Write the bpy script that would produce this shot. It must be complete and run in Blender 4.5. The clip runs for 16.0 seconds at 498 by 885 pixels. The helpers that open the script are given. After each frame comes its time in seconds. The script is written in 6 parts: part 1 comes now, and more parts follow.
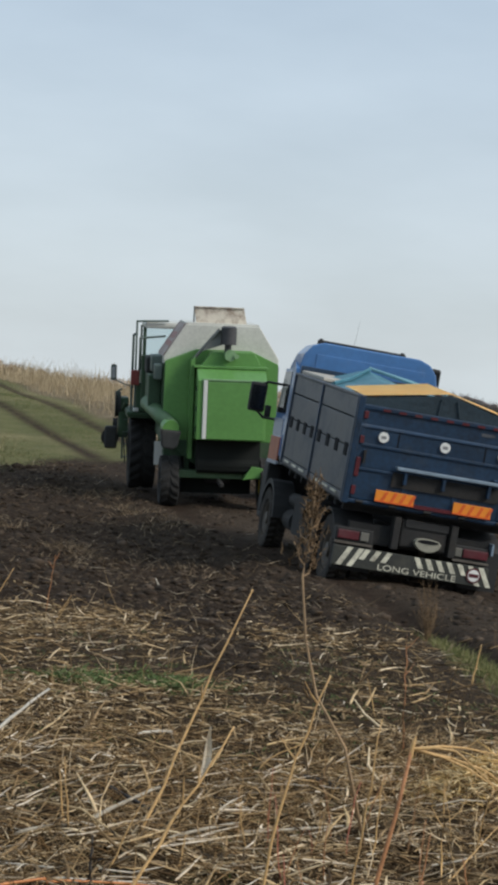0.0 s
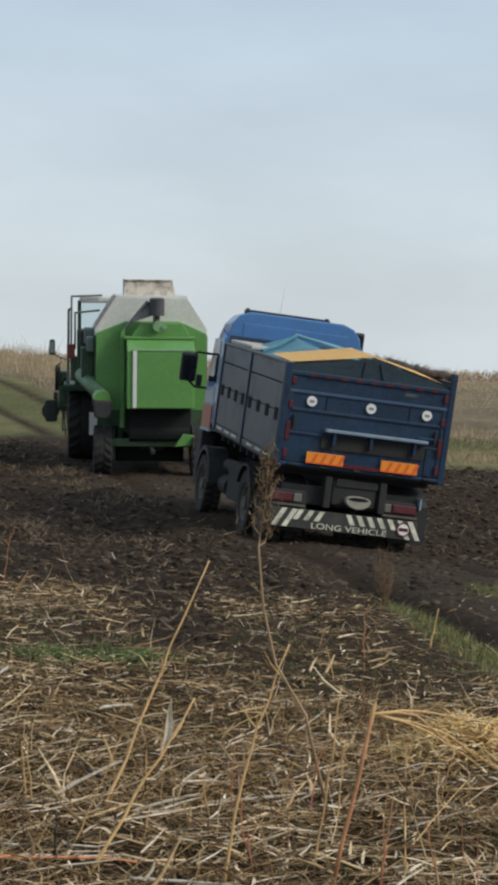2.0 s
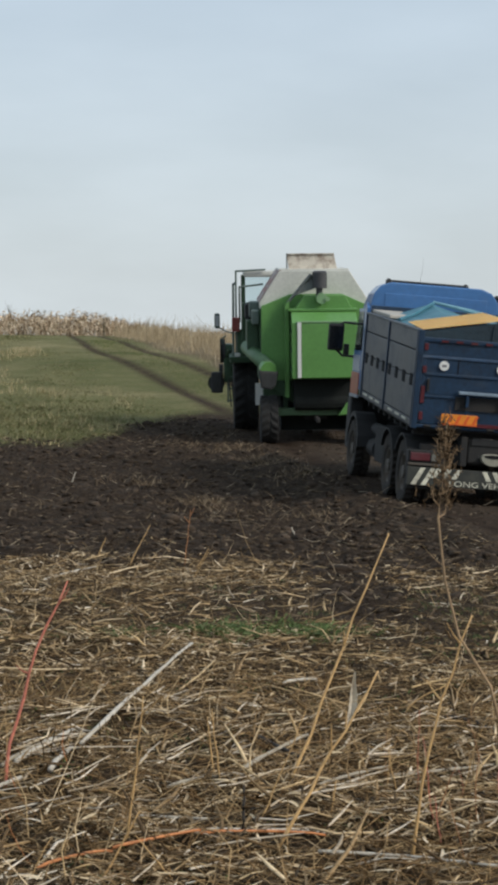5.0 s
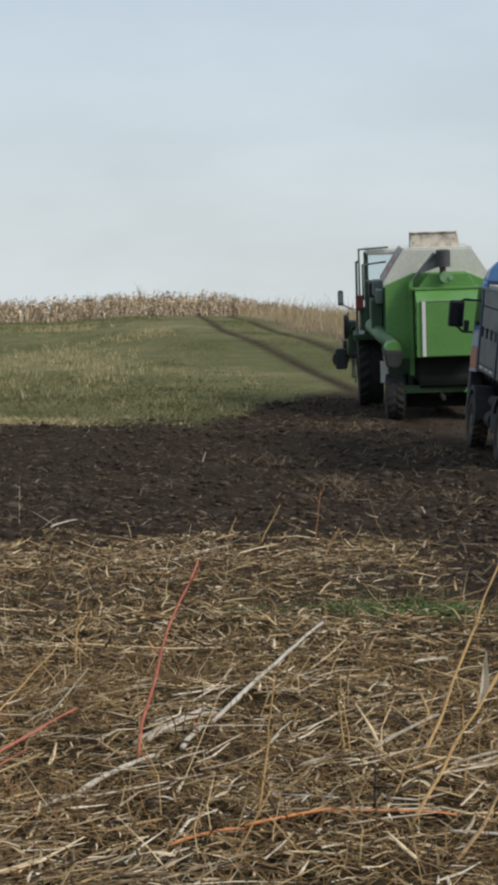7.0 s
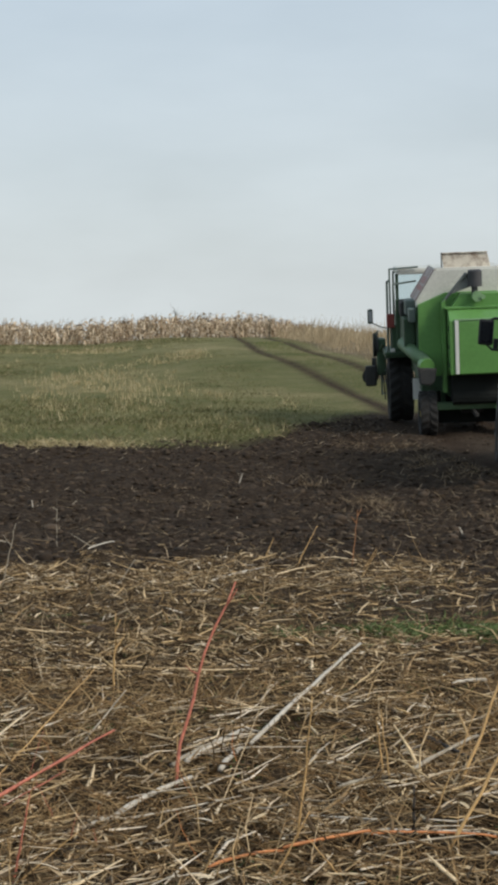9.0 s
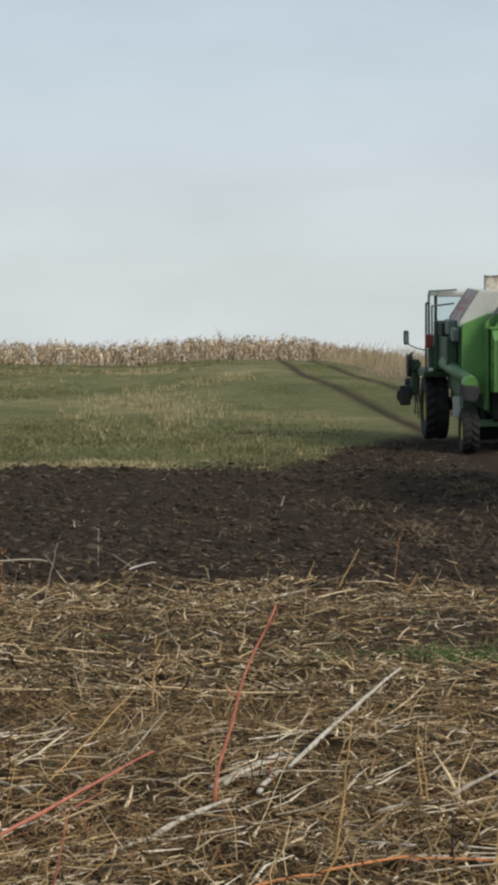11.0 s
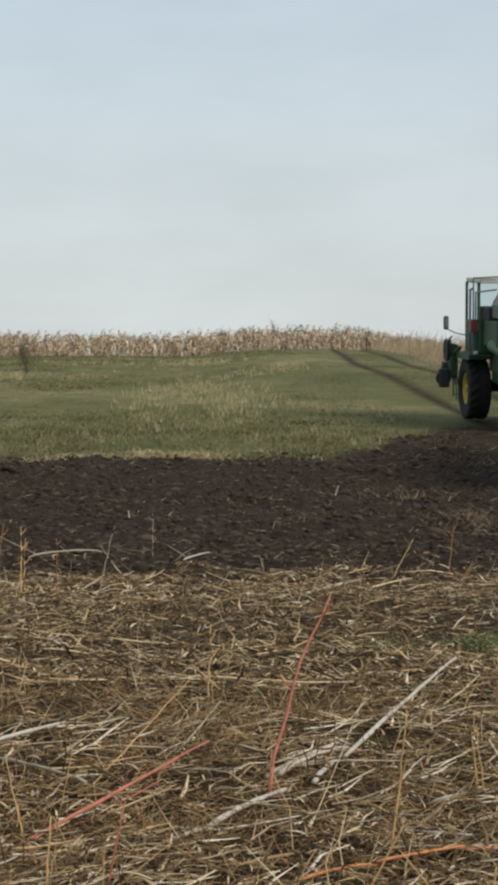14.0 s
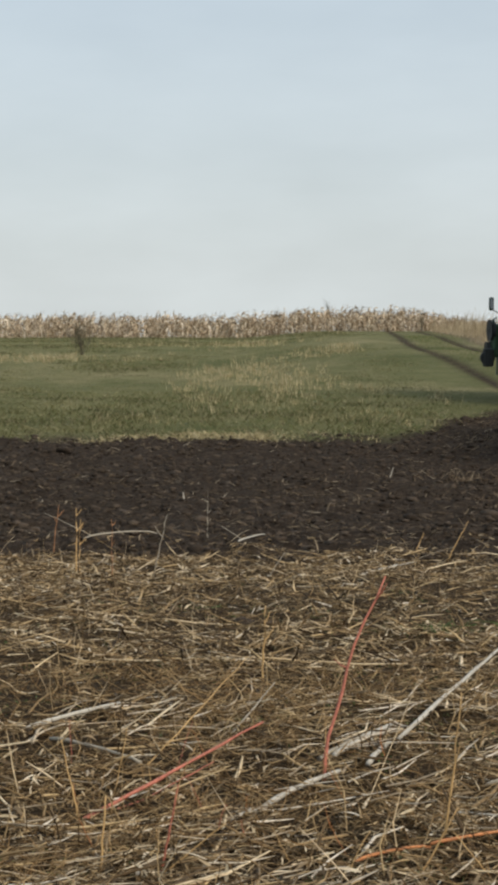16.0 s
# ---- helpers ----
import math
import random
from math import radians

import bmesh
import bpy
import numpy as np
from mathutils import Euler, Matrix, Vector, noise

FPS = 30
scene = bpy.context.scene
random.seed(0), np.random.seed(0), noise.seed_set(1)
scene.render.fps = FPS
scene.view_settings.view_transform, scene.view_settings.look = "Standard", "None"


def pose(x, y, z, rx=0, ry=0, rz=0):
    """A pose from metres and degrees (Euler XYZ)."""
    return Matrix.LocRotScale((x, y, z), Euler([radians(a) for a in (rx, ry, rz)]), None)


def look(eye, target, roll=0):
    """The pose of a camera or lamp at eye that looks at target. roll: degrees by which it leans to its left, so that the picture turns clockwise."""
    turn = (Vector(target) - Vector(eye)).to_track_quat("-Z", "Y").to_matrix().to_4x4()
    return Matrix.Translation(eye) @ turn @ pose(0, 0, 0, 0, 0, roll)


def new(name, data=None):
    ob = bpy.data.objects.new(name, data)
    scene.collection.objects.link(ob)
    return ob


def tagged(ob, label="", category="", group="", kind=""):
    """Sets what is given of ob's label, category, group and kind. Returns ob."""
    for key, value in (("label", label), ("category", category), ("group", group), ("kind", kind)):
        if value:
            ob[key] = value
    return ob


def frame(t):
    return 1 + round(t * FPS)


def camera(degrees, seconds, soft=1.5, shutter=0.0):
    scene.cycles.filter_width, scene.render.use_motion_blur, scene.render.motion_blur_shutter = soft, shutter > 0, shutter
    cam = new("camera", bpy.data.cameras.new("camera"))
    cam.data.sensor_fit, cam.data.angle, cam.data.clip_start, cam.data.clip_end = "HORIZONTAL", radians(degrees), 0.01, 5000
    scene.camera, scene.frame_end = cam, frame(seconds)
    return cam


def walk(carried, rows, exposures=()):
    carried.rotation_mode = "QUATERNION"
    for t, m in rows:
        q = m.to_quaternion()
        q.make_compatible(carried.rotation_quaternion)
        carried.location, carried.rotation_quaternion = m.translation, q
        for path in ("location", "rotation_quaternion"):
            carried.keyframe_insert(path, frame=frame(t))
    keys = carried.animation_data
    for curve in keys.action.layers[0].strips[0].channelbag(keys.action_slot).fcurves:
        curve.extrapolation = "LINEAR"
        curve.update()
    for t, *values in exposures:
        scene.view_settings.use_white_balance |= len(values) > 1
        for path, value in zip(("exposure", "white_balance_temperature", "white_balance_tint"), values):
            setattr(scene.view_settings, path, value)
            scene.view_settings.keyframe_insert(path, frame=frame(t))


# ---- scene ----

EYE_HEIGHT = 1.65
cam = camera(14.78, 16.0, soft=3.9)


def aim(t, yaw, pitch, roll):
    """A row of the path: the standing eye, turned left by yaw, up by pitch and leaning by roll."""
    return t, pose(0, 0, EYE_HEIGHT, 90 + pitch, 0, yaw) @ pose(0, 0, 0, 0, 0, roll)


walk(cam, [
    aim(0.0, -13.264, -1.218, 4.02),
    aim(0.5, -14.82, -0.731, 4.334),
    aim(1.0, -13.961, -1.698, 3.341),
    aim(1.5, -13.875, -2.277, 2.467),
    aim(2.0, -14.729, -2.009, 2.356),
    aim(2.5, -15.041, -1.9, 2.198),
    aim(3.0, -14.661, -1.759, 1.886),
    aim(3.5, -13.952, -1.582, 1.576),
    aim(4.0, -12.862, -1.789, 1.523),
    aim(4.5, -10.849, -2.355, 1.08),
    aim(5.0, -9.476, -2.92, 0.53),
    aim(5.2, -8.932, -3.107, 0.268),
    aim(7.3, -5.51, -3.549, 0.063),
    aim(7.5, -5.611, -3.426, -0.054),
    aim(8.0, -5.598, -3.223, -0.299),
    aim(8.5, -5.176, -3.202, -0.276),
    aim(9.0, -4.508, -2.917, -0.294),
    aim(11.3, -3.09, -2.24, 0.265),
    aim(11.5, -2.882, -2.251, -0.021),
    aim(12.0, -2.348, -2.351, -0.114),
    aim(12.5, -2.352, -2.291, -0.153),
    aim(13.0, -2.307, -2.273, -0.038),
    aim(13.5, -2.098, -2.3, 0.099),
    aim(14.0, -1.634, -2.551, -0.005),
    aim(14.5, -1.12, -2.655, -0.078),
    aim(15.0, -0.812, -2.701, -0.091),
    aim(15.5, -0.402, -2.981, 0.034),
    aim(16.0, -0.0, -3.098, -0.0),
], exposures=[(0, 0.0, 6500, 10), (5, 0.0, 6560, 10), (9, 0.0, 6720, 10), (16, 0.0, 6820, 10)])

# ---- light ----
world = bpy.data.worlds.new("hazy_sky")
scene.world = world
world.use_nodes = True
wn, wl = world.node_tree.nodes, world.node_tree.links
sky = wn.new("ShaderNodeTexSky")
sky.sky_type, sky.sun_disc = "NISHITA", False
sky.sun_elevation, sky.sun_rotation = radians(38), radians(125)
sky.air_density, sky.dust_density, sky.ozone_density = 1.0, 3.0, 1.5
# thin high cloud greys the blue and is a little uneven
veil = wn.new("ShaderNodeMix")
veil.data_type = "RGBA"
veil.inputs[7].default_value = (7.75, 8.85, 9.55, 1)
cloud = wn.new("ShaderNodeTexNoise")
cloud.inputs["Scale"].default_value, cloud.inputs["Detail"].default_value = 6.0, 5
place_sky = wn.new("ShaderNodeTexCoord")
stretch = wn.new("ShaderNodeMapping")
stretch.inputs["Scale"].default_value = (1, 1, 3.0)
amount = wn.new("ShaderNodeMapRange")
amount.inputs[1].default_value, amount.inputs[2].default_value = 0.32, 0.68
amount.inputs[3].default_value, amount.inputs[4].default_value = 0.66, 0.80
wl.new(place_sky.outputs["Generated"], stretch.inputs["Vector"])
wl.new(stretch.outputs["Vector"], cloud.inputs["Vector"])
wl.new(cloud.outputs["Fac"], amount.inputs[0])
wl.new(amount.outputs[0], veil.inputs[0])
rise, split = wn.new("ShaderNodeMapRange"), wn.new("ShaderNodeSeparateXYZ")
tone = wn.new("ShaderNodeMix")
tone.data_type = "RGBA"
tone.inputs[6].default_value, tone.inputs[7].default_value = (8.55, 9.4, 9.8, 1), (6.2, 7.65, 9.1, 1)
rise.inputs[1].default_value, rise.inputs[2].default_value = 0.0, 0.24
wl.new(place_sky.outputs["Generated"], split.inputs[0])
wl.new(split.outputs["Z"], rise.inputs[0])
wl.new(rise.outputs[0], tone.inputs[0])
wl.new(tone.outputs[2], veil.inputs[7])
wl.new(sky.outputs["Color"], veil.inputs[6])
wl.new(veil.outputs[2], wn["Background"].inputs["Color"])
wn["Background"].inputs["Strength"].default_value = 0.095

sun = new("sun", bpy.data.lights.new("sun", "SUN"))
sun.data.energy, sun.data.angle, sun.data.color = 2.35, radians(20), (1.0, 0.95, 0.87)
sun.matrix_world = look((0, 0, 0), (-0.66, 0.55, -0.62))
scene.view_settings.exposure = 0.0

# ---- materials ----
def material(name, colour, rough=0.6, metal=0.0, vary=0.25, scale=6.0, bump=0.0, bump_scale=60.0, dirt=0.0,
             dirt_colour=(0.10, 0.085, 0.065), coat=0.0, per_piece=0.0, stretch=(1, 1, 1), dirt_scale=3.0):
    """A surface with two scales of unevenness, fine relief and dirt that lies in patches."""
    m = bpy.data.materials.new(name)
    m.use_nodes = True
    n, l = m.node_tree.nodes, m.node_tree.links
    b = n["Principled BSDF"]
    b.inputs["Roughness"].default_value, b.inputs["Metallic"].default_value = rough, metal
    b.inputs["Coat Weight"].default_value = coat
    where = n.new("ShaderNodeTexCoord")
    mapped = n.new("ShaderNodeMapping")
    mapped.inputs["Scale"].default_value = stretch
    l.new(where.outputs["Object"], mapped.inputs["Vector"])
    big, fine = n.new("ShaderNodeTexNoise"), n.new("ShaderNodeTexNoise")
    big.inputs["Scale"].default_value, big.inputs["Detail"].default_value = scale, 5
    fine.inputs["Scale"].default_value, fine.inputs["Detail"].default_value = scale * 9, 4
    both = n.new("ShaderNodeMath")
    both.operation = "ADD"
    for t in (big, fine):
        l.new(mapped.outputs["Vector"], t.inputs["Vector"])
    l.new(big.outputs["Fac"], both.inputs[0])
    l.new(fine.outputs["Fac"], both.inputs[1])
    shade = n.new("ShaderNodeMapRange")
    shade.inputs[1].default_value, shade.inputs[2].default_value = 0.65, 1.35
    shade.inputs[3].default_value, shade.inputs[4].default_value = 1 - vary, 1 + vary
    l.new(both.outputs[0], shade.inputs[0])
    value = shade.outputs[0]
    if per_piece:
        piece = n.new("ShaderNodeNewGeometry")
        spread = n.new("ShaderNodeMapRange")
        spread.inputs[3].default_value, spread.inputs[4].default_value = 1 - per_piece, 1 + per_piece
        l.new(piece.outputs["Random Per Island"], spread.inputs[0])
        times = n.new("ShaderNodeMath")
        times.operation = "MULTIPLY"
        l.new(value, times.inputs[0])
        l.new(spread.outputs[0], times.inputs[1])
        value = times.outputs[0]
    tint = n.new("ShaderNodeVectorMath")
    tint.operation = "SCALE"
    tint.inputs[0].default_value = colour
    l.new(value, tint.inputs["Scale"])
    out = tint.outputs[0]
    if dirt:
        patch = n.new("ShaderNodeTexNoise")
        patch.inputs["Scale"].default_value, patch.inputs["Detail"].default_value = dirt_scale, 7
        patch.inputs["Roughness"].default_value = 0.65
        l.new(where.outputs["Object"], patch.inputs["Vector"])
        cover = n.new("ShaderNodeMapRange")
        cover.inputs[1].default_value, cover.inputs[2].default_value = 0.62 - dirt * 0.3, 0.85 - dirt * 0.3
        cover.inputs[4].default_value = min(1.0, dirt * 1.6)
        l.new(patch.outputs["Fac"], cover.inputs[0])
        mix = n.new("ShaderNodeMix")
        mix.data_type = "RGBA"
        mix.inputs[7].default_value = (*dirt_colour, 1)
        l.new(cover.outputs[0], mix.inputs[0])
        l.new(out, mix.inputs[6])
        out = mix.outputs[2]
        dull = n.new("ShaderNodeMapRange")
        dull.inputs[3].default_value, dull.inputs[4].default_value = rough, min(1, rough + 0.4)
        l.new(cover.outputs[0], dull.inputs[0])
        l.new(dull.outputs[0], b.inputs["Roughness"])
    l.new(out, b.inputs["Base Color"])
    if bump:
        relief = n.new("ShaderNodeTexNoise")
        relief.inputs["Scale"].default_value, relief.inputs["Detail"].default_value = bump_scale, 5
        l.new(mapped.outputs["Vector"], relief.inputs["Vector"])
        bm_ = n.new("ShaderNodeBump")
        bm_.inputs["Strength"].default_value, bm_.inputs["Distance"].default_value = min(1, bump), 0.02
        l.new(relief.outputs["Fac"], bm_.inputs["Height"])
        l.new(bm_.outputs["Normal"], b.inputs["Normal"])
    return m


def ground_material():
    """One sheet: soil, straw litter and grass by the share that each has at a place."""
    m = bpy.data.materials.new("field_ground")
    m.use_nodes = True
    n, l = m.node_tree.nodes, m.node_tree.links
    b = n["Principled BSDF"]
    b.inputs["Roughness"].default_value = 0.95
    b.inputs["Specular IOR Level"].default_value = 0.06
    where = n.new("ShaderNodeTexCoord")

    def noise_at(scale, detail=6, rough=0.6):
        t = n.new("ShaderNodeTexNoise")
        t.inputs["Scale"].default_value, t.inputs["Detail"].default_value = scale, detail
        t.inputs["Roughness"].default_value = rough
        l.new(where.outputs["Object"], t.inputs["Vector"])
        return t.outputs["Fac"]

    def ramp(fac, *stops):
        r = n.new("ShaderNodeValToRGB")
        r.color_ramp.elements[0].position, r.color_ramp.elements[0].color = stops[0][0], (*stops[0][1], 1)
        r.color_ramp.elements[1].position, r.color_ramp.elements[1].color = stops[-1][0], (*stops[-1][1], 1)
        for p, c in stops[1:-1]:
            r.color_ramp.elements.new(p).color = (*c, 1)
        l.new(fac, r.inputs["Fac"])
        return r.outputs["Color"]

    def share(name):
        a = n.new("ShaderNodeAttribute")
        a.attribute_name = name
        return a.outputs["Fac"]

    def mix(fac, a, c):
        x = n.new("ShaderNodeMix")
        x.data_type = "RGBA"
        l.new(fac, x.inputs[0])
        l.new(a, x.inputs[6])
        l.new(c, x.inputs[7])
        return x.outputs[2]

    soil = ramp(noise_at(7.0, 9, 0.78), (0.28, (0.018, 0.0128, 0.0090)), (0.5, (0.053, 0.0375, 0.0262)), (0.72, (0.140, 0.102, 0.071)))
    litter = ramp(noise_at(26, 8, 0.75), (0.3, (0.030, 0.0205, 0.0125)), (0.5, (0.095, 0.064, 0.036)), (0.72, (0.25, 0.172, 0.090)))
    broad = n.new("ShaderNodeTexNoise")
    broad.inputs["Scale"].default_value, broad.inputs["Detail"].default_value = 1.0, 10
    broad.inputs["Roughness"].default_value = 0.74
    wide = n.new("ShaderNodeMapping")
    wide.inputs["Scale"].default_value = (0.16, 0.10, 1.0)
    l.new(where.outputs["Object"], wide.inputs["Vector"])
    l.new(wide.outputs["Vector"], broad.inputs["Vector"])
    green = ramp(broad.outputs["Fac"], (0.30, (0.100, 0.112, 0.044)), (0.48, (0.165, 0.163, 0.073)), (0.58, (0.230, 0.208, 0.102)), (0.72, (0.33, 0.28, 0.155)))
    track = ramp(noise_at(3.2, 8, 0.7), (0.3, (0.025, 0.0170, 0.0120)), (0.7, (0.082, 0.055, 0.038)))
    straw = ramp(noise_at(1.5, 8, 0.7), (0.3, (0.165, 0.125, 0.082)), (0.7, (0.36, 0.285, 0.185)))
    packed = ramp(noise_at(4.0, 8, 0.7), (0.3, (0.050, 0.036, 0.026)), (0.7, (0.110, 0.083, 0.060)))
    col = mix(share("packed"), soil, packed)
    col = mix(share("litter"), col, litter)
    col = mix(share("grass"), col, green)
    col = mix(share("straw"), col, straw)
    col = mix(share("track"), col, track)
    l.new(col, b.inputs["Base Color"])
    bump = n.new("ShaderNodeBump")
    bump.inputs["Strength"].default_value, bump.inputs["Distance"].default_value = 1.0, 0.11
    l.new(noise_at(11, 8, 0.75), bump.inputs["Height"])
    l.new(bump.outputs["Normal"], b.inputs["Normal"])
    return m


def clear_glass(name, tint):
    m = bpy.data.materials.new(name)
    m.use_nodes = True
    b = m.node_tree.nodes["Principled BSDF"]
    b.inputs["Base Color"].default_value = (*tint, 1)
    b.inputs["Roughness"].default_value, b.inputs["IOR"].default_value = 0.05, 1.08
    b.inputs["Transmission Weight"].default_value = 1.0
    return m


GROUND = ground_material()

# ---- ground ----
def value_noise(x, y, seed=0):
    """Smooth noise in 0..1 on arrays."""
    xi, yi = np.floor(x).astype(np.int64), np.floor(y).astype(np.int64)
    fx, fy = x - xi, y - yi
    fx, fy = fx * fx * (3 - 2 * fx), fy * fy * (3 - 2 * fy)

    def corner(a, c):
        h = (a * 374761393 + c * 668265263 + seed * 974634777) & 0xFFFFFFFF
        h = ((h ^ (h >> 13)) * 1274126177) & 0xFFFFFFFF
        return ((h ^ (h >> 16)) & 0xFFFF) / 65535.0

    top = corner(xi, yi) * (1 - fx) + corner(xi + 1, yi) * fx
    low = corner(xi, yi + 1) * (1 - fx) + corner(xi + 1, yi + 1) * fx
    return top * (1 - fy) + low * fy


def fbm(x, y, octaves=4, seed=0):
    total, size, norm = 0, 1.0, 0
    for k in range(octaves):
        total = total + size * value_noise(x * 2 ** k, y * 2 ** k, seed + k)
        norm += size
        size *= 0.55
    return total / norm


def smooth(a, b, v):
    t = np.clip((v - a) / (b - a), 0, 1)
    return t * t * (3 - 2 * t)


PROFILE_Y = (-3000, -200, 0, 6, 12, 18, 25, 29, 33, 38, 43, 51, 70, 100, 150, 210, 400, 900, 3000)
PROFILE_Z = (-6.0, 0.4, 0.0, -0.06, -0.24, -0.48, -0.90, -0.98, -0.90, -0.60, -0.38, 0.02, 0.64, 1.26, 1.74, 1.90, 0.5, -6, -40)


def track_middle(y):
    """Where the farm track runs: past the vehicles, then up the slope and to the left."""
    return np.interp(y, (-50, 10, 14, 18, 21, 25, 40, 48, 53, 58, 62, 66, 69, 73, 80, 88, 101, 121, 160, 220), (4.0, 6.2, 6.8, 7.45, 7.95, 8.4, 8.6, 8.6, 8.5, 8.35, 8.15, 7.93, 7.75, 7.62, 7.75, 8.1, 8.8, 10.0, 12.4, 16.0))


def lie(x, y):
    """Height of the ground without its small relief."""
    x, y = np.asarray(x, float), np.asarray(y, float)
    h = np.zeros(np.broadcast(x, y).shape)
    for o, w in ((-2.0, 0.25), (0.0, 0.5), (2.0, 0.25)):
        h = h + w * np.interp(y + o, PROFILE_Y, PROFILE_Z)
    # the lane leans to the right where the lorry stands
    lane = smooth(18, 24, y) * (1 - smooth(32, 38, y))
    h = h - lane * 0.075 * np.clip(x - 8.4, -1.5, 3.0)
    # the slope is steeper under the track
    return h + 0.5 * smooth(54, 72, y) * smooth(-1, 6, x) * (1 - smooth(14, 26, x))


def lane_share(x, y):
    """How far a place lies in the driven lane."""
    return np.exp(-((x - track_middle(y)) / 1.9) ** 4) * smooth(10.5, 12.5, y)


def strip_middle(y):
    """The line of the grass strip on the near side of the wheel ruts."""
    return 5.2 + 0.19 * (y - 12.6)


def zones(x, y):
    wob = (fbm(x * 0.35, y * 0.35, 4, 11) - 0.5)
    wob2 = (fbm(x * 1.3, y * 1.3, 3, 17) - 0.5)
    edge1 = 18.5 + wob * 2 + wob2 * 2.6 - smooth(4.0, 5.2, x) * 1.0
    # a tongue of bare soil reaches into the stubble
    into = y - 13.2 + wob2 * 2.0
    tongue = np.exp(-((x - 3.12 - 0.17 * into) / (0.22 + 0.07 * np.maximum(into, 0))) ** 4) * smooth(-0.3, 0.6, into)
    soil = np.maximum(smooth(-0.6, 0.6, y - edge1), tongue)
    edge2 = 40.9 + wob * 1.5 + wob2 * 2.2 + smooth(2.5, 6.8, x) * 7 - smooth(11.0, 13.0, x) * 4.5
    grass = smooth(-0.7, 0.7, y - edge2)
    off = x - track_middle(y)
    half = 0.36 - 0.12 * (1 - smooth(21, 24, y)) - 0.09 * smooth(48, 54, y)
    rut = np.maximum(np.exp(-((off + 1.12 - 0.17 * smooth(50, 56, y)) / half) ** 2), np.exp(-((off - 1.12) / half) ** 2))
    near = rut * 0.9 * smooth(9, 13, y) * (1 - smooth(40, 46, y))
    rut_far = np.maximum(rut, 0.10 * np.exp(-(off / 1.6) ** 4)) * smooth(44, 50, y) * (1 - smooth(150, 175, y))
    # grass beside and between the wheel ruts
    thin = 0.30 - 0.20 * smooth(14.0, 17.6, y)
    strip = np.exp(-((x - strip_middle(y)) / thin) ** 4) * smooth(11.0, 11.8, y) * (1 - smooth(17.2, 18.0, y))
    strip = np.maximum(strip, 0.7 * np.exp(-((off - 0.15 + wob2 * 0.3) / 0.26) ** 2) * smooth(13.0, 15.0, y) * (1 - smooth(18.5, 20.5, y)))
    right = np.where(y < 50, smooth(3.0, 4.5, off), smooth(1.6, 2.5, off + wob)) * smooth(43.5, 45.0, y + wob * 3)
    fallow = right * smooth(50.5, 53.0, y + wob * 2)
    grass = np.maximum(grass * (1 - fallow * 0.9), np.clip(strip, 0, 0.9))
    pale = right * np.exp(-((y + wob * 3 - 45.2) / 0.7) ** 2)
    straw = np.clip(fallow * (0.75 + wob * 0.7) + pale, 0, 1) + 0.5 * smooth(138, 150, y)
    litter = np.clip((1 - soil) * (0.75 + wob * 0.8) * (1 - 0.9 * rut * smooth(10, 14, y)) * (1 - 0.9 * lane_share(x, y)) * (1 - 0.62 * smooth(0.9, 2.4, x) * smooth(9.0, 11.5, y)), 0, 1)
    return soil * (1 - grass), litter * (1 - grass), grass, np.clip(straw, 0, 1), np.clip(np.maximum(rut_far, near), 0, 1), rut, off


def relief(x, y):
    soil, litter, grass, straw, rut_far, rut, off = zones(x, y)
    clod = fbm(x * 4.5, y * 4.5, 4, 3) - 0.5
    lump = fbm(x * 1.1, y * 1.1, 3, 5) - 0.5
    near_rut = rut * smooth(5, 12, y) * (1 - smooth(150, 170, y))
    h = soil * (0.20 * clod + 0.15 * lump) + litter * (0.13 * clod + 0.15 * lump) + grass * 0.12 * lump
    lane = np.exp(-(off / 2.3) ** 4) * smooth(8, 14, y)
    depth = np.interp(y, (20, 24, 52, 56), (0.19, 0.05, 0.05, 0.06))
    pressed = np.interp(y, (20, 24, 27, 31, 36, 40, 44, 50, 56), (0, 0.12, 0.17, 0.19, 0.11, 0.04, 0.07, 0.05, 0)) * np.exp(-(off / 2.8) ** 4)
    # soil thrown up along the near side of the lane
    bank = 0.13 * np.exp(-((off + 2.0) / 0.35) ** 2) * smooth(17, 20, y) * (1 - smooth(36, 42, y))
    return h * (1 - 0.75 * lane) - depth * near_rut * (1 - grass * 0.3) + pressed + bank * (0.6 + clod)


def height(x, y):
    return lie(x, y) + relief(x, y)


def at_ground(x, y):
    return float(height(np.array([float(x)]), np.array([float(y)]))[0])


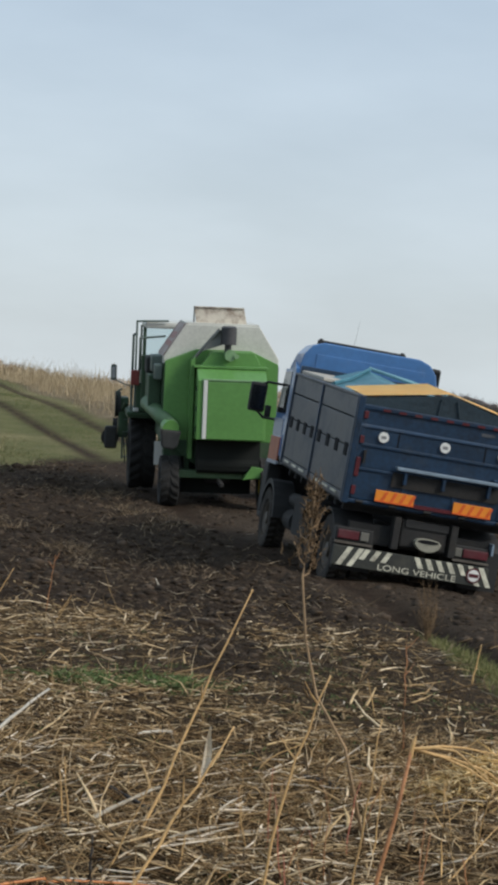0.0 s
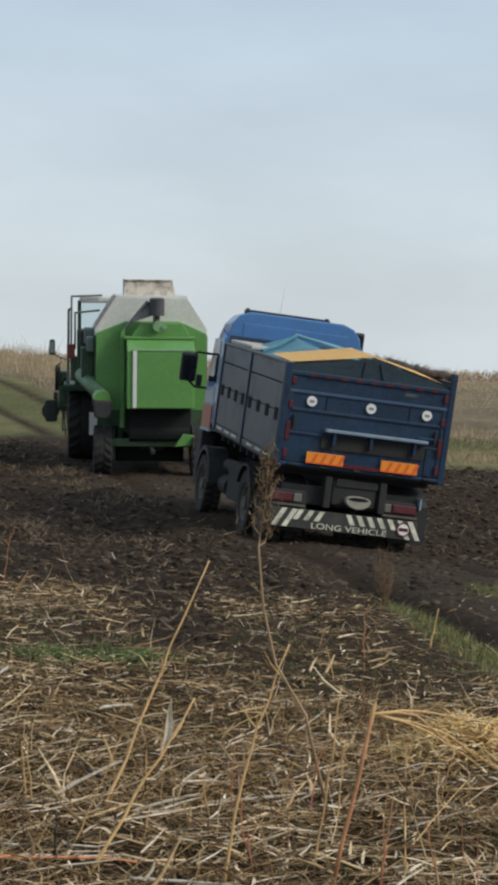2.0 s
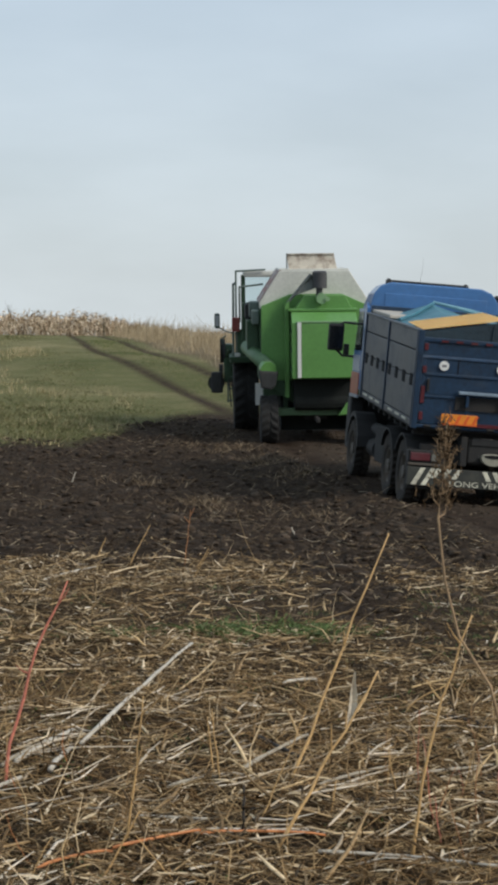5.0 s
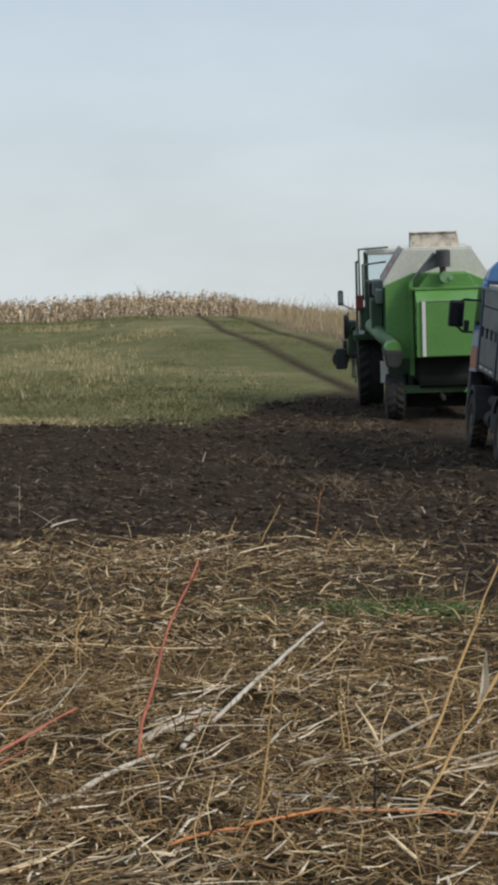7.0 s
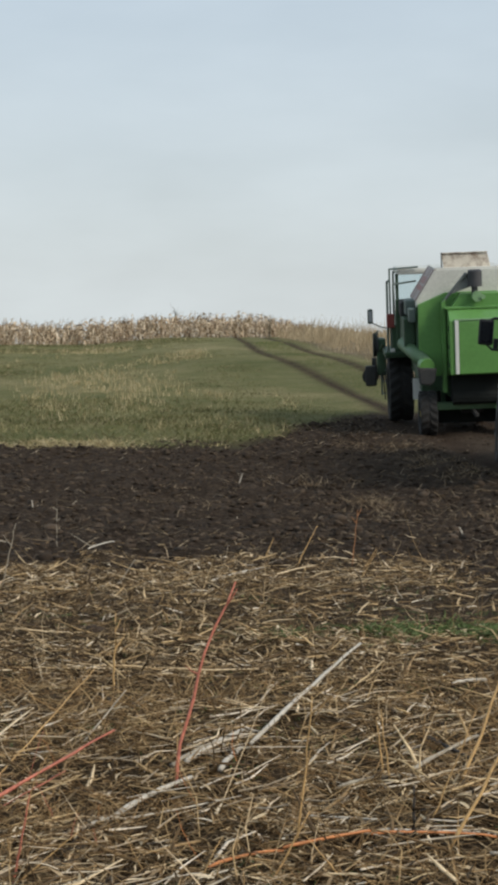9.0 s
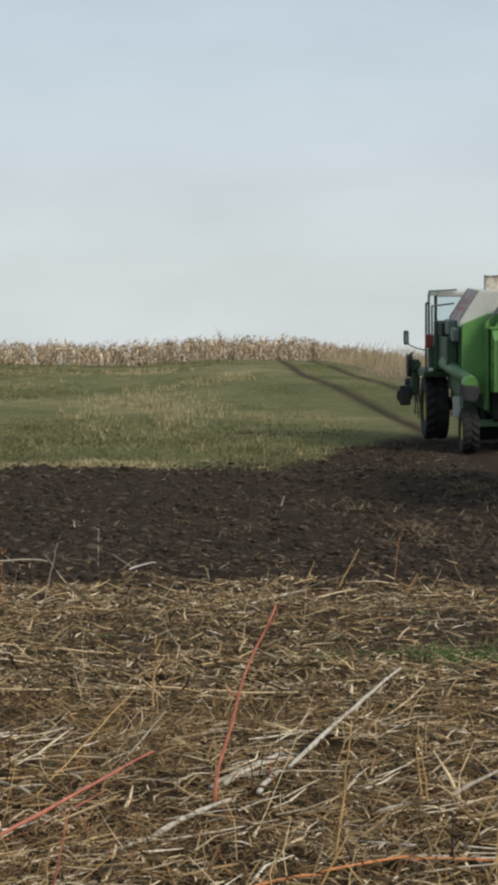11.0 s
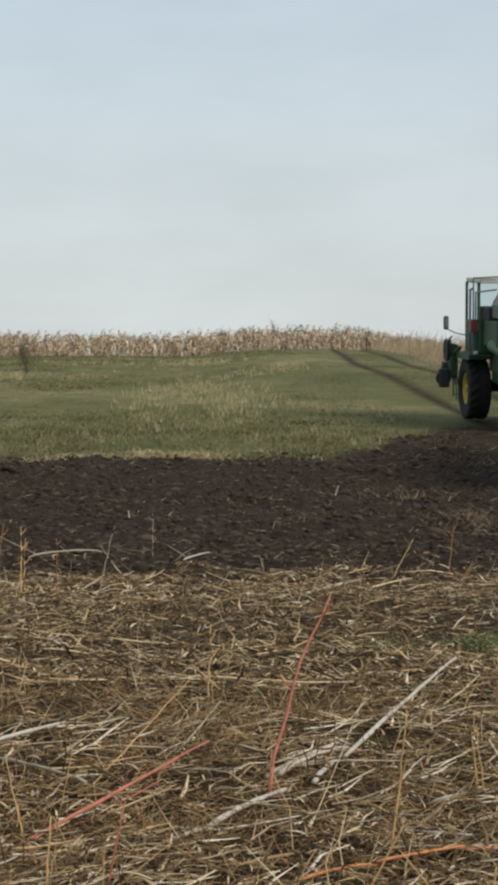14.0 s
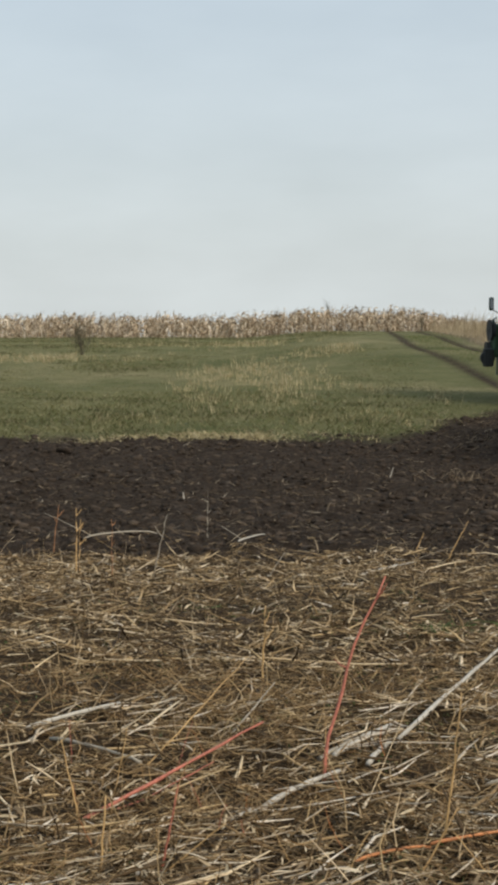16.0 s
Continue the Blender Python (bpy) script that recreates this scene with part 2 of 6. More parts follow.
def sheet():
    fine = np.arange(-27.0, 13.0, 0.11)
    rest = np.arange(13.0, 333.0, 5.0)
    az = np.radians(np.concatenate([fine, rest]))
    r = [0.4, 0.8, 1.4, 2.2, 3.0, 3.8]
    while r[-1] < 4000:
        r.append(r[-1] * (1.0085 if r[-1] < 60 else 1.02 if r[-1] < 220 else 1.12))
    r = np.array(r)
    a, rr = np.meshgrid(az, r)
    x, y = -np.sin(a) * rr, np.cos(a) * rr
    z = height(x.ravel(), y.ravel())
    na, nr = len(az), len(r)
    v = np.stack([x.ravel(), y.ravel(), z], 1)
    i = np.arange(nr * na).reshape(nr, na)
    nxt = np.roll(i, -1, 1)
    f = np.stack([i[:-1], nxt[:-1], nxt[1:], i[1:]], -1).reshape(-1, 4)[:, ::-1]
    me = bpy.data.meshes.new("ground")
    me.from_pydata(v.tolist(), [], f.tolist() + [list(range(na))])
    soil, litter, grass, straw, rut_far, rut, off = zones(v[:, 0], v[:, 1])
    for key, val in (("litter", litter), ("grass", grass), ("straw", straw), ("track", rut_far), ("packed", lane_share(v[:, 0], v[:, 1]) * (1 - grass) * (1 - smooth(40, 46, v[:, 1])))):
        me.attributes.new(key, "FLOAT", "POINT").data.foreach_set("value", val.astype(np.float32))
    me.shade_smooth()
    me.materials.append(GROUND)
    return tagged(new("ground", me), "dark tilled field soil with straw litter and grass slope", "ground", kind="structure")


ground = sheet()

# ---- building helpers ----
def part(name, bm, mat, parent, label="", smooth_shade=False, m=None):
    """Links a bmesh as one mesh object under a thing or under a part."""
    if m is not None:
        bmesh.ops.transform(bm, matrix=m, verts=bm.verts)
    bmesh.ops.recalc_face_normals(bm, faces=bm.faces)
    me = bpy.data.meshes.new(name)
    bm.to_mesh(me)
    bm.free()
    if smooth_shade:
        me.shade_smooth()
    me.materials.append(mat)
    ob = new(name, me)
    ob.parent = parent
    if label:
        ob["label"] = label
    return ob


def add_box(bm, x0, x1, y0, y1, z0, z1, bevel=0.0, turn=None):
    t = Matrix.Translation(((x0 + x1) / 2, (y0 + y1) / 2, (z0 + z1) / 2))
    if turn is not None:
        t = t @ turn
    v = bmesh.ops.create_cube(bm, size=1, matrix=t @ Matrix.Diagonal((x1 - x0, y1 - y0, z1 - z0, 1)))["verts"]
    if bevel:
        e = list({e for w in v for e in w.link_edges})
        bmesh.ops.bevel(bm, geom=e, offset=bevel, segments=2, affect="EDGES", profile=0.6)


def boxed(*dims, bevel=0.0, turn=None):
    bm = bmesh.new()
    add_box(bm, *dims, bevel=bevel, turn=turn)
    return bm


def add_rod(bm, a, b, r, r2=None, sides=10, caps=True):
    a, b = Vector(a), Vector(b)
    d = b - a
    m = Matrix.Translation((a + b) / 2) @ d.to_track_quat("Z", "Y").to_matrix().to_4x4()
    bmesh.ops.create_cone(bm, cap_ends=caps, segments=sides, radius1=r, radius2=r if r2 is None else r2, depth=d.length, matrix=m)


def rod(a, b, r, r2=None, sides=10):
    bm = bmesh.new()
    add_rod(bm, a, b, r, r2, sides)
    return bm


def pipe(points, r, sides=8):
    bm = bmesh.new()
    for a, b in zip(points, points[1:]):
        add_rod(bm, a, b, r, sides=sides)
    for p in points[1:-1]:
        bmesh.ops.create_uvsphere(bm, u_segments=sides, v_segments=6, radius=r * 1.02, matrix=Matrix.Translation(p))
    return bm


def slab(outline, axis, a, b, bevel=0.0):
    """A flat outline pulled from a to b along an axis. The outline runs in the other two axes, in order."""
    bm = bmesh.new()
    put = {"x": lambda p, d: (d, *p), "y": lambda p, d: (p[0], d, p[1]), "z": lambda p, d: (*p, d)}[axis]
    lo = [bm.verts.new(put(p, a)) for p in outline]
    hi = [bm.verts.new(put(p, b)) for p in outline]
    bm.faces.new(lo)
    bm.faces.new(hi[::-1])
    for i in range(len(lo)):
        j = (i + 1) % len(lo)
        bm.faces.new((lo[i], hi[i], hi[j], lo[j]))
    bmesh.ops.recalc_face_normals(bm, faces=bm.faces)
    if bevel:
        bmesh.ops.bevel(bm, geom=bm.edges[:], offset=bevel, segments=2, affect="EDGES", profile=0.6)
    return bm


def lathe(profile, sides=28):
    """Turns (radius, x) pairs about the x axis."""
    bm = bmesh.new()
    rings = []
    for r, x in profile:
        rings.append([bm.verts.new((x, r * math.cos(2 * math.pi * k / sides), r * math.sin(2 * math.pi * k / sides))) for k in range(sides)])
    for a, b in zip(rings, rings[1:]):
        for k in range(sides):
            bm.faces.new((a[k], a[(k + 1) % sides], b[(k + 1) % sides], b[k]))
    return bm


def tyre_mesh(r, half, rim_r, lugs, depth, lean):
    """A tyre in one skin: side walls and a tread whose lugs slant away from the middle."""
    bm = bmesh.new()
    sides, rings = lugs * 4, []
    for rad, x, lug in ((rim_r, -0.8, 0), (rim_r * 1.12, -0.95, 0), (r * 0.88, -1.0, 0), (r * 0.95, -0.92, 1), (r - depth, -0.64, 1), (r - depth, -0.25, 1), (r - depth, 0.0, 0),
                        (r - depth, 0.25, 1), (r - depth, 0.64, 1), (r * 0.95, 0.92, 1), (r * 0.88, 1.0, 0), (rim_r * 1.12, 0.95, 0), (rim_r, 0.8, 0)):
        ring = []
        for k in range(sides):
            a = 2 * math.pi * (k + (2 if x > 0 else 0)) / sides + lean * abs(x) * half / r
            d = rad + (depth if lug and k % 4 < 2 else 0)
            ring.append(bm.verts.new((x * half, d * math.cos(a), d * math.sin(a))))
        rings.append(ring)
    for a, b in zip(rings, rings[1:]):
        for k in range(sides):
            bm.faces.new((a[k], a[(k + 1) % sides], b[(k + 1) % sides], b[k]))
    return bm


def wheel(name, parent, x, y, r, half, rim_r, tyre_mat, rim_mat, side, lugs=26, depth=0.03, lean=0.3, dual=0.0, hub_r=0.1):
    """A wheel that turns about its own axis: an Empty with tyre, rim and hub. side: -1 looks out to the left."""
    e = new(name)
    e.parent = parent
    e.location = (x, y, r)
    for off in ((0.0, dual) if dual else (0.0,)):
        o = -side * off
        bm = tyre_mesh(r, half, rim_r, lugs, depth, lean)
        part("tyre", bm, tyre_mat, e, m=Matrix.Translation((o, 0, 0)))
        s = side
        rim = lathe([(rim_r, -half * 0.8 * s), (rim_r * 0.97, half * 0.78 * s), (rim_r * 0.9, half * 0.72 * s), (rim_r * 0.8, half * 0.35 * s),
                     (rim_r * 0.45, half * 0.30 * s), (hub_r, half * 0.5 * s), (hub_r, half * 0.85 * s), (0.01, half * 0.88 * s)], 28)
        for k in range(8):
            a = 2 * math.pi * k / 8
            c = (0, math.cos(a) * rim_r * 0.55, math.sin(a) * rim_r * 0.55)
            add_rod(rim, (half * 0.30 * s, c[1], c[2]), (half * 0.45 * s, c[1], c[2]), 0.018, sides=6)
        part("rim", rim, rim_mat, e, m=Matrix.Translation((o, 0, 0)))
    return e


def lettering(name, text, size, mat, parent, m, depth=0.002):
    c = bpy.data.curves.new(name, "FONT")
    c.body, c.size, c.extrude, c.align_x, c.align_y = text, size, depth, "CENTER", "CENTER"
    c.materials.append(mat)
    o = new(name, c)
    o.parent = parent
    o.matrix_local = m
    return o

# ---- lorry ----
BED_BLUE = material("bed_blue_paint", (0.0062, 0.025, 0.056), 0.45, vary=0.5, scale=1.9, dirt=0.22, dirt_colour=(0.040, 0.052, 0.066), bump=0.12, bump_scale=14)
# dusty grey whose pale blue tint also paints in the boards' sheen
BED_GREY = material("bed_dusty_sheen_grey", (0.036, 0.043, 0.054), 0.46, vary=0.45, scale=2.2, dirt=0.44, dirt_colour=(0.105, 0.110, 0.118), dirt_scale=2.2, bump=0.12, bump_scale=14)
BED_RAIL = material("bed_worn_rail", (0.030, 0.062, 0.115), 0.45, vary=0.3, scale=5, dirt=0.35, dirt_colour=(0.12, 0.125, 0.13))
CAB_BLUE = material("cab_blue_paint", (0.050, 0.150, 0.345), 0.34, vary=0.14, scale=1.2, dirt=0.2, dirt_colour=(0.13, 0.17, 0.22), coat=0.4)
CAB_WHITE = material("cab_pale_paint", (0.24, 0.28, 0.35), 0.35, vary=0.15, dirt=0.35)
CAB_ORANGE = material("cab_orange_panel", (0.33, 0.085, 0.035), 0.45, vary=0.25, dirt=0.3)
SLOT = material("dark_slot_gap", (0.004, 0.004, 0.005), 1.0, vary=0.3)
BLACK = material("black_plastic", (0.012, 0.012, 0.012), 0.65, vary=0.4, dirt=0.2, dirt_colour=(0.028, 0.023, 0.018))
IRON = material("dark_chassis_iron", (0.016, 0.0155, 0.015), 0.8, vary=0.4, scale=3, dirt=0.4, dirt_colour=(0.045, 0.036, 0.027), bump=0.3)
TYRE = material("muddy_tyre_rubber", (0.016, 0.0155, 0.0145), 0.9, vary=0.35, scale=4, dirt=0.30, dirt_colour=(0.034, 0.027, 0.020), bump=0.3, bump_scale=40)
LORRY_TYRE = material("mud_caked_tyre_rubber", (0.026, 0.0215, 0.017), 0.95, vary=0.35, scale=4, dirt=0.5, dirt_colour=(0.070, 0.054, 0.039), bump=0.3, bump_scale=40)
RIM_GREY = material("muddy_grey_rim", (0.105, 0.092, 0.076), 0.65, metal=0.1, vary=0.3, dirt=0.55, dirt_colour=(0.065, 0.050, 0.036))
ORANGE = material("orange_plate", (0.78, 0.255, 0.032), 0.35, vary=0.12, scale=5, dirt=0.12, dirt_colour=(0.5, 0.30, 0.1))
ORANGE_RED = material("red_orange_edge", (0.70, 0.125, 0.03), 0.35, vary=0.15)
RED = material("red_reflector", (0.088, 0.012, 0.017), 0.4, vary=0.3, dirt=0.3, dirt_colour=(0.06, 0.05, 0.05))
WHITE = material("white_sticker", (0.72, 0.72, 0.68), 0.5, vary=0.08, dirt=0.1)
GREY_MARK = material("grey_print", (0.22, 0.22, 0.22), 0.6)
STRIPE = material("dirty_white_stripe", (0.60, 0.58, 0.46), 0.65, vary=0.3, scale=9, dirt=0.48, dirt_colour=(0.17, 0.15, 0.115), dirt_scale=5.0)
STRIPE_DARK = material("dirty_dark_board", (0.028, 0.030, 0.025), 0.6, vary=0.3, scale=7, dirt=0.30, dirt_colour=(0.12, 0.108, 0.078))
YELLOW_TARP = material("yellow_tarpaulin", (0.98, 0.66, 0.24), 0.55, vary=0.06, scale=2, bump=0.15, bump_scale=9)
TEAL_TARP = material("teal_tarpaulin", (0.048, 0.165, 0.215), 0.5, vary=0.2, scale=3, bump=0.4, bump_scale=7, dirt=0.15, dirt_colour=(0.2, 0.24, 0.25))
TEAL_LIGHT = material("pale_teal_strap", (0.17, 0.33, 0.38), 0.55, vary=0.15)
DARK_TARP = material("dark_gable_tarpaulin", (0.014, 0.030, 0.042), 0.5, vary=0.4, scale=4, bump=0.4, bump_scale=9)
PALE_TARP = material("grey_beige_tarpaulin", (0.40, 0.37, 0.32), 0.7, vary=0.15, scale=3)
BROWN_ROLL = material("brown_rolled_cover", (0.14, 0.105, 0.085), 0.9, vary=0.4, scale=8, bump=0.6)
LAMP_GLASS = material("white_lamp_glass", (0.15, 0.145, 0.125), 0.3, vary=0.2, dirt=0.5)
GLASS_DARK = material("dark_window_glass", (0.012, 0.014, 0.016), 0.08, vary=0.05)
# non-metallic grey: the mirror's pale reflection is put into its colour
MIRROR = material("grey_painted_reflection", (0.42, 0.43, 0.43), 0.25, metal=0.0, vary=0.04)
HITCH = material("worn_pale_hitch", (0.27, 0.26, 0.205), 0.55, vary=0.25, scale=9, dirt=0.3)
PALE_BAR = material("pale_blue_steel_bar", (0.20, 0.26, 0.32), 0.4, vary=0.25, scale=8, dirt=0.2, dirt_colour=(0.08, 0.08, 0.08))

truck = tagged(new("lorry"), "blue tipper lorry with high dusty bed on muddy track", "truck")
BED = Matrix.Translation((0, 0, 0.24)) @ Matrix.Rotation(radians(2.7), 4, "X")
LONG = 4.84


def bed_side(s):
    """One side wall: two bays of stacked boards between posts, the slots of the lashing row, reflective dashes."""
    x0, x1 = sorted((s * 1.20, s * 1.25))
    for y0, y1 in ((0.08, 2.48), (2.58, LONG - 0.06)):
        for z0, z1 in ((1.12, 1.735), (1.745, 2.135), (2.15, 2.43)):
            bm = boxed(x0, x1, y0, y1, z0, z1, bevel=0.012)
            part("side_board", bm, BED_GREY, truck, m=BED)
        for k in range(4):
            yk = y0 + 0.24 + (y1 - y0 - 0.48) * k / 3
            part("lashing_slot", boxed(*sorted((s * 1.245, s * 1.262)), yk - 0.10, yk + 0.10, 1.60, 1.78, bevel=0.004), SLOT, truck, m=BED)
        for k in range(3):
            yk = y0 + 0.35 + 0.62 * k
            part("reflective_dash", boxed(*sorted((s * 1.25, s * 1.264)), yk, yk + 0.36, 1.055, 1.085), STRIPE, truck, m=BED)
    for y in (0.04, 2.53, LONG - 0.03):
        part("post", boxed(*sorted((s * 1.19, s * 1.275)), y - 0.045, y + 0.045, 1.0, 2.46, bevel=0.012), BED_BLUE, truck, m=BED)
    part("top_rail", boxed(*sorted((s * 1.19, s * 1.27)), 0.0, LONG, 2.43, 2.475, bevel=0.015), BED_GREY, truck, m=BED)
    part("sill", boxed(*sorted((s * 1.18, s * 1.25)), 0.0, LONG, 1.0, 1.11, bevel=0.015), BED_GREY, truck, m=BED)


def bed():
    part("bed_floor", boxed(-1.2, 1.2, 0.02, LONG, 0.96, 1.08), IRON, truck, m=BED)
    for k in range(9):
        part("cross_member", boxed(-1.15, 1.15, 0.3 + 0.52 * k, 0.38 + 0.52 * k, 0.86, 0.96), IRON, truck, m=BED)
    part("front_wall", boxed(-1.2, 1.2, LONG - 0.06, LONG, 1.0, 2.6, bevel=0.01), BED_BLUE, truck, m=BED)
    bed_side(-1)
    bed_side(1)
    # tailgate of pressed boards
    gate = new("tailgate")
    gate.parent = truck
    for z0, z1 in ((1.06, 1.46), (1.50, 1.80), (1.82, 2.06), (2.08, 2.30)):
        bm = boxed(-1.2, 1.2, -0.03, 0.03, z0, z1, bevel=0.012)
        part("board", bm, BED_BLUE, gate, m=BED)
    for z in (1.48, 1.81, 2.07):
        part("rib", boxed(-1.2, 1.2, -0.05, 0.0, z - 0.022, z + 0.022, bevel=0.01), BED_RAIL if z > 2 else BED_BLUE, gate, m=BED)
    part("rib", boxed(-1.22, 1.22, -0.055, 0.02, 2.295, 2.36, bevel=0.014), BED_BLUE, gate, m=BED)
    part("rib", boxed(-1.2, 1.2, -0.05, 0.02, 1.0, 1.055, bevel=0.014), BED_BLUE, gate, m=BED)
    for x in (-1.15, -0.42, 0.30, 0.98, 1.15):
        part("stiffener", boxed(x - 0.035, x + 0.035, -0.045, 0.0, 1.08, 1.46 if abs(x) < 1.1 else 2.3, bevel=0.01), BED_BLUE, gate, m=BED)
    for x in (-1.22, 1.22):
        part("corner_post", boxed(x - 0.045, x + 0.045, -0.06, 0.04, 0.98, 2.47 if x < 0 else 2.60, bevel=0.015), BED_BLUE, gate, m=BED)
        for z, h in ((2.22, 0.05), (1.88, 0.05), (1.50, 0.13), (1.18, 0.06)):
            part("side_reflector", boxed(x * 0.93 - 0.03, x * 0.93 + 0.03, -0.068, -0.04, z - h, z + h, bevel=0.006), RED, gate, "red reflector", m=BED)
    # hinges along the foot of the gate, latches and a handle beside the corner posts
    for x in (-1.02, -0.55, -0.05, 0.45, 1.0):
        part("hinge", rod((x - 0.05, -0.07, 1.03), (x + 0.05, -0.07, 1.03), 0.024, sides=10), IRON, gate, m=BED)
    for x in (-1.06, 1.05):
        part("latch", boxed(x - 0.018, x + 0.018, -0.085, -0.04, 1.56, 1.74, bevel=0.006), IRON, gate, "dark iron latch", m=BED)
    part("name_bar", boxed(0.52, 0.72, -0.036, -0.031, 2.19, 2.235), BED_GREY, gate, m=BED)
    part("grab_rail", pipe(((0.80, -0.03, 1.62), (0.80, -0.085, 1.62), (1.02, -0.085, 1.62), (1.02, -0.03, 1.62)), 0.011, 6), BED_RAIL, gate, m=BED)
    for x in (-0.62, 0.62):
        part("seam", boxed(x - 0.008, x + 0.008, -0.036, -0.028, 1.83, 2.05), SLOT, gate, m=BED)
    for k in range(9):
        x = -0.86 + 0.225 * k
        part("top_reflector", boxed(x - 0.05, x + 0.05, -0.066, -0.05, 2.30, 2.335), RED, gate, "dull red reflector", m=BED)
    for x in (-0.84, 0.04, 0.88):
        disc = part("speed_disc", rod((x, -0.062, 1.95), (x, -0.03, 1.95), 0.072, sides=28), WHITE, gate, "round white sticker", m=BED)
        part("print", boxed(x - 0.035, x + 0.035, -0.066, -0.061, 1.93, 1.97), GREY_MARK, disc, m=BED)
    # folded step bar and the orange plates under it
    part("step_bar", boxed(-0.60, 0.93, -0.16, -0.06, 1.545, 1.59, bevel=0.012), PALE_BAR, truck, "pale blue-grey steel bar", m=BED)
    for x in (-0.45, 0.1, 0.75):
        part("bar_bracket", boxed(x - 0.02, x + 0.02, -0.13, -0.04, 1.36, 1.56), BED_BLUE, truck, m=BED)
    # dark strip added as the shade of the recess below the step bar
    part("recess_shade_strip", boxed(-0.62, 0.92, -0.06, -0.03, 1.30, 1.50), IRON, truck, m=BED)
    for x0, x1 in ((-0.82, -0.27), (0.29, 0.84)):
        plate = part("warning_plate", boxed(x0, x1, -0.10, -0.075, 1.075, 1.235, bevel=0.006), ORANGE, truck, "orange reflective plate with red stripes", m=BED)
        part("plate_border", boxed(x0, x1, -0.107, -0.101, 1.075, 1.095), ORANGE_RED, plate, m=BED)
        for k in range(4):
            c = x0 + 0.08 + 0.13 * k
            part("plate_stripe", slab([(c, 1.10), (c + 0.045, 1.10), (c + 0.10, 1.225), (c + 0.055, 1.225)], "y", -0.106, -0.101), ORANGE_RED, plate, m=BED)
    part("plate_bar", boxed(-0.27, 0.29, -0.09, -0.06, 1.06, 1.11), RED, truck, m=BED)


def cover():
    """The tarpaulins over the load: a gabled yellow sheet at the rear, teal folds and a pale end in front, a roll on the rail."""
    ridge = [(0.0, 0.0, 2.685), (0.0, 0.6, 2.715), (-0.02, 1.3, 2.745)]
    left = [(-1.20, 0.0, 2.47), (-1.20, 0.7, 2.49), (-1.18, 1.45, 2.505)]
    right = [(1.05, 0.0, 2.44), (1.06, 0.6, 2.475), (1.02, 1.3, 2.525)]
    bm = bmesh.new()
    n = 8
    rows_ = []
    for l, c, r in zip(left, ridge, right):
        row = []
        for k in range(n + 1):
            t = k / n
            p = Vector(l).lerp(Vector(c), t) + Vector((0, 0, 0.0))
            row.append(bm.verts.new(p))
        for k in range(1, n + 1):
            t = k / n
            row.append(bm.verts.new(Vector(c).lerp(Vector(r), t) + Vector((0, 0, 0.0))))
        rows_.append(row)
    for a, b in zip(rows_, rows_[1:]):
        for k in range(len(a) - 1):
            bm.faces.new((a[k], a[k + 1], b[k + 1], b[k]))
    bmesh.ops.solidify(bm, geom=bm.faces[:], thickness=0.025)
    part("yellow_cover", bm, YELLOW_TARP, truck, "smooth yellow tarpaulin", m=BED)
    part("gable_cover", slab([(-1.18, 2.30), (1.18, 2.30), (1.18, 2.38), (0.6, 2.52), (0.0, 2.66), (-0.5, 2.57), (-1.18, 2.45)], "y", -0.01, 0.02), DARK_TARP, truck, "dark blue gable of tarpaulin", m=BED)
    for a, b in (((0.10, 2.60), (0.17, 2.38)), ((-0.12, 2.60), (-0.14, 2.38))):
        part("gable_strap", rod((a[0], -0.02, a[1]), (b[0], -0.02, b[1]), 0.014, sides=6), DARK_TARP, truck, m=BED)
    folds = [[(-1.15, 1.6, 2.42), (-0.55, 2.1, 2.50), (0.0, 2.4, 2.60), (0.6, 2.0, 2.52), (1.15, 1.9, 2.44)],
             [(-1.15, 2.8, 2.44), (-0.72, 2.9, 2.52), (-0.30, 2.8, 2.60), (0.4, 2.9, 2.56), (1.15, 2.8, 2.45)],
             [(-1.15, 3.7, 2.44), (-0.80, 3.7, 2.54), (-0.36, 3.8, 2.72), (0.30, 3.7, 2.56), (1.15, 3.7, 2.45)],
             [(-1.15, 4.2, 2.44), (-0.80, 4.3, 2.50), (-0.26, 4.2, 2.72), (0.2, 4.3, 2.56), (1.15, 4.2, 2.45)],
             [(-1.15, 4.75, 2.46), (-0.8, 4.75, 2.48), (-0.2, 4.75, 2.54), (0.3, 4.75, 2.50), (1.15, 4.75, 2.46)]]
    bm = bmesh.new()
    vs = [[bm.verts.new(p) for p in r] for r in folds]
    for a, b in zip(vs, vs[1:]):
        for k in range(len(a) - 1):
            bm.faces.new((a[k], a[k + 1], b[k + 1], b[k]))
    bmesh.ops.subdivide_edges(bm, edges=bm.edges[:], cuts=2, use_grid_fill=True)
    for v in bm.verts:
        v.co.z += 0.03 * noise.noise(v.co * 3.1)
    bmesh.ops.solidify(bm, geom=bm.faces[:], thickness=0.02)
    part("teal_cover", bm, TEAL_TARP, truck, "crumpled teal tarpaulin", m=BED)
    part("pale_cover", slab([(-1.18, 3.0), (-0.62, 3.3), (-0.52, 4.8), (-1.18, 4.8)], "z", 2.47, 2.53, bevel=0.015), PALE_TARP, truck, "beige tarpaulin end", m=BED)
    for pts in (((-0.30, 3.9, 2.76), (0.05, 3.6, 2.70), (0.45, 3.3, 2.62)), ((-0.18, 4.1, 2.74), (0.4, 3.9, 2.66), (0.9, 3.5, 2.56))):
        part("strap", pipe(pts, 0.028, 6), TEAL_LIGHT, truck, "pale teal strap", m=BED)
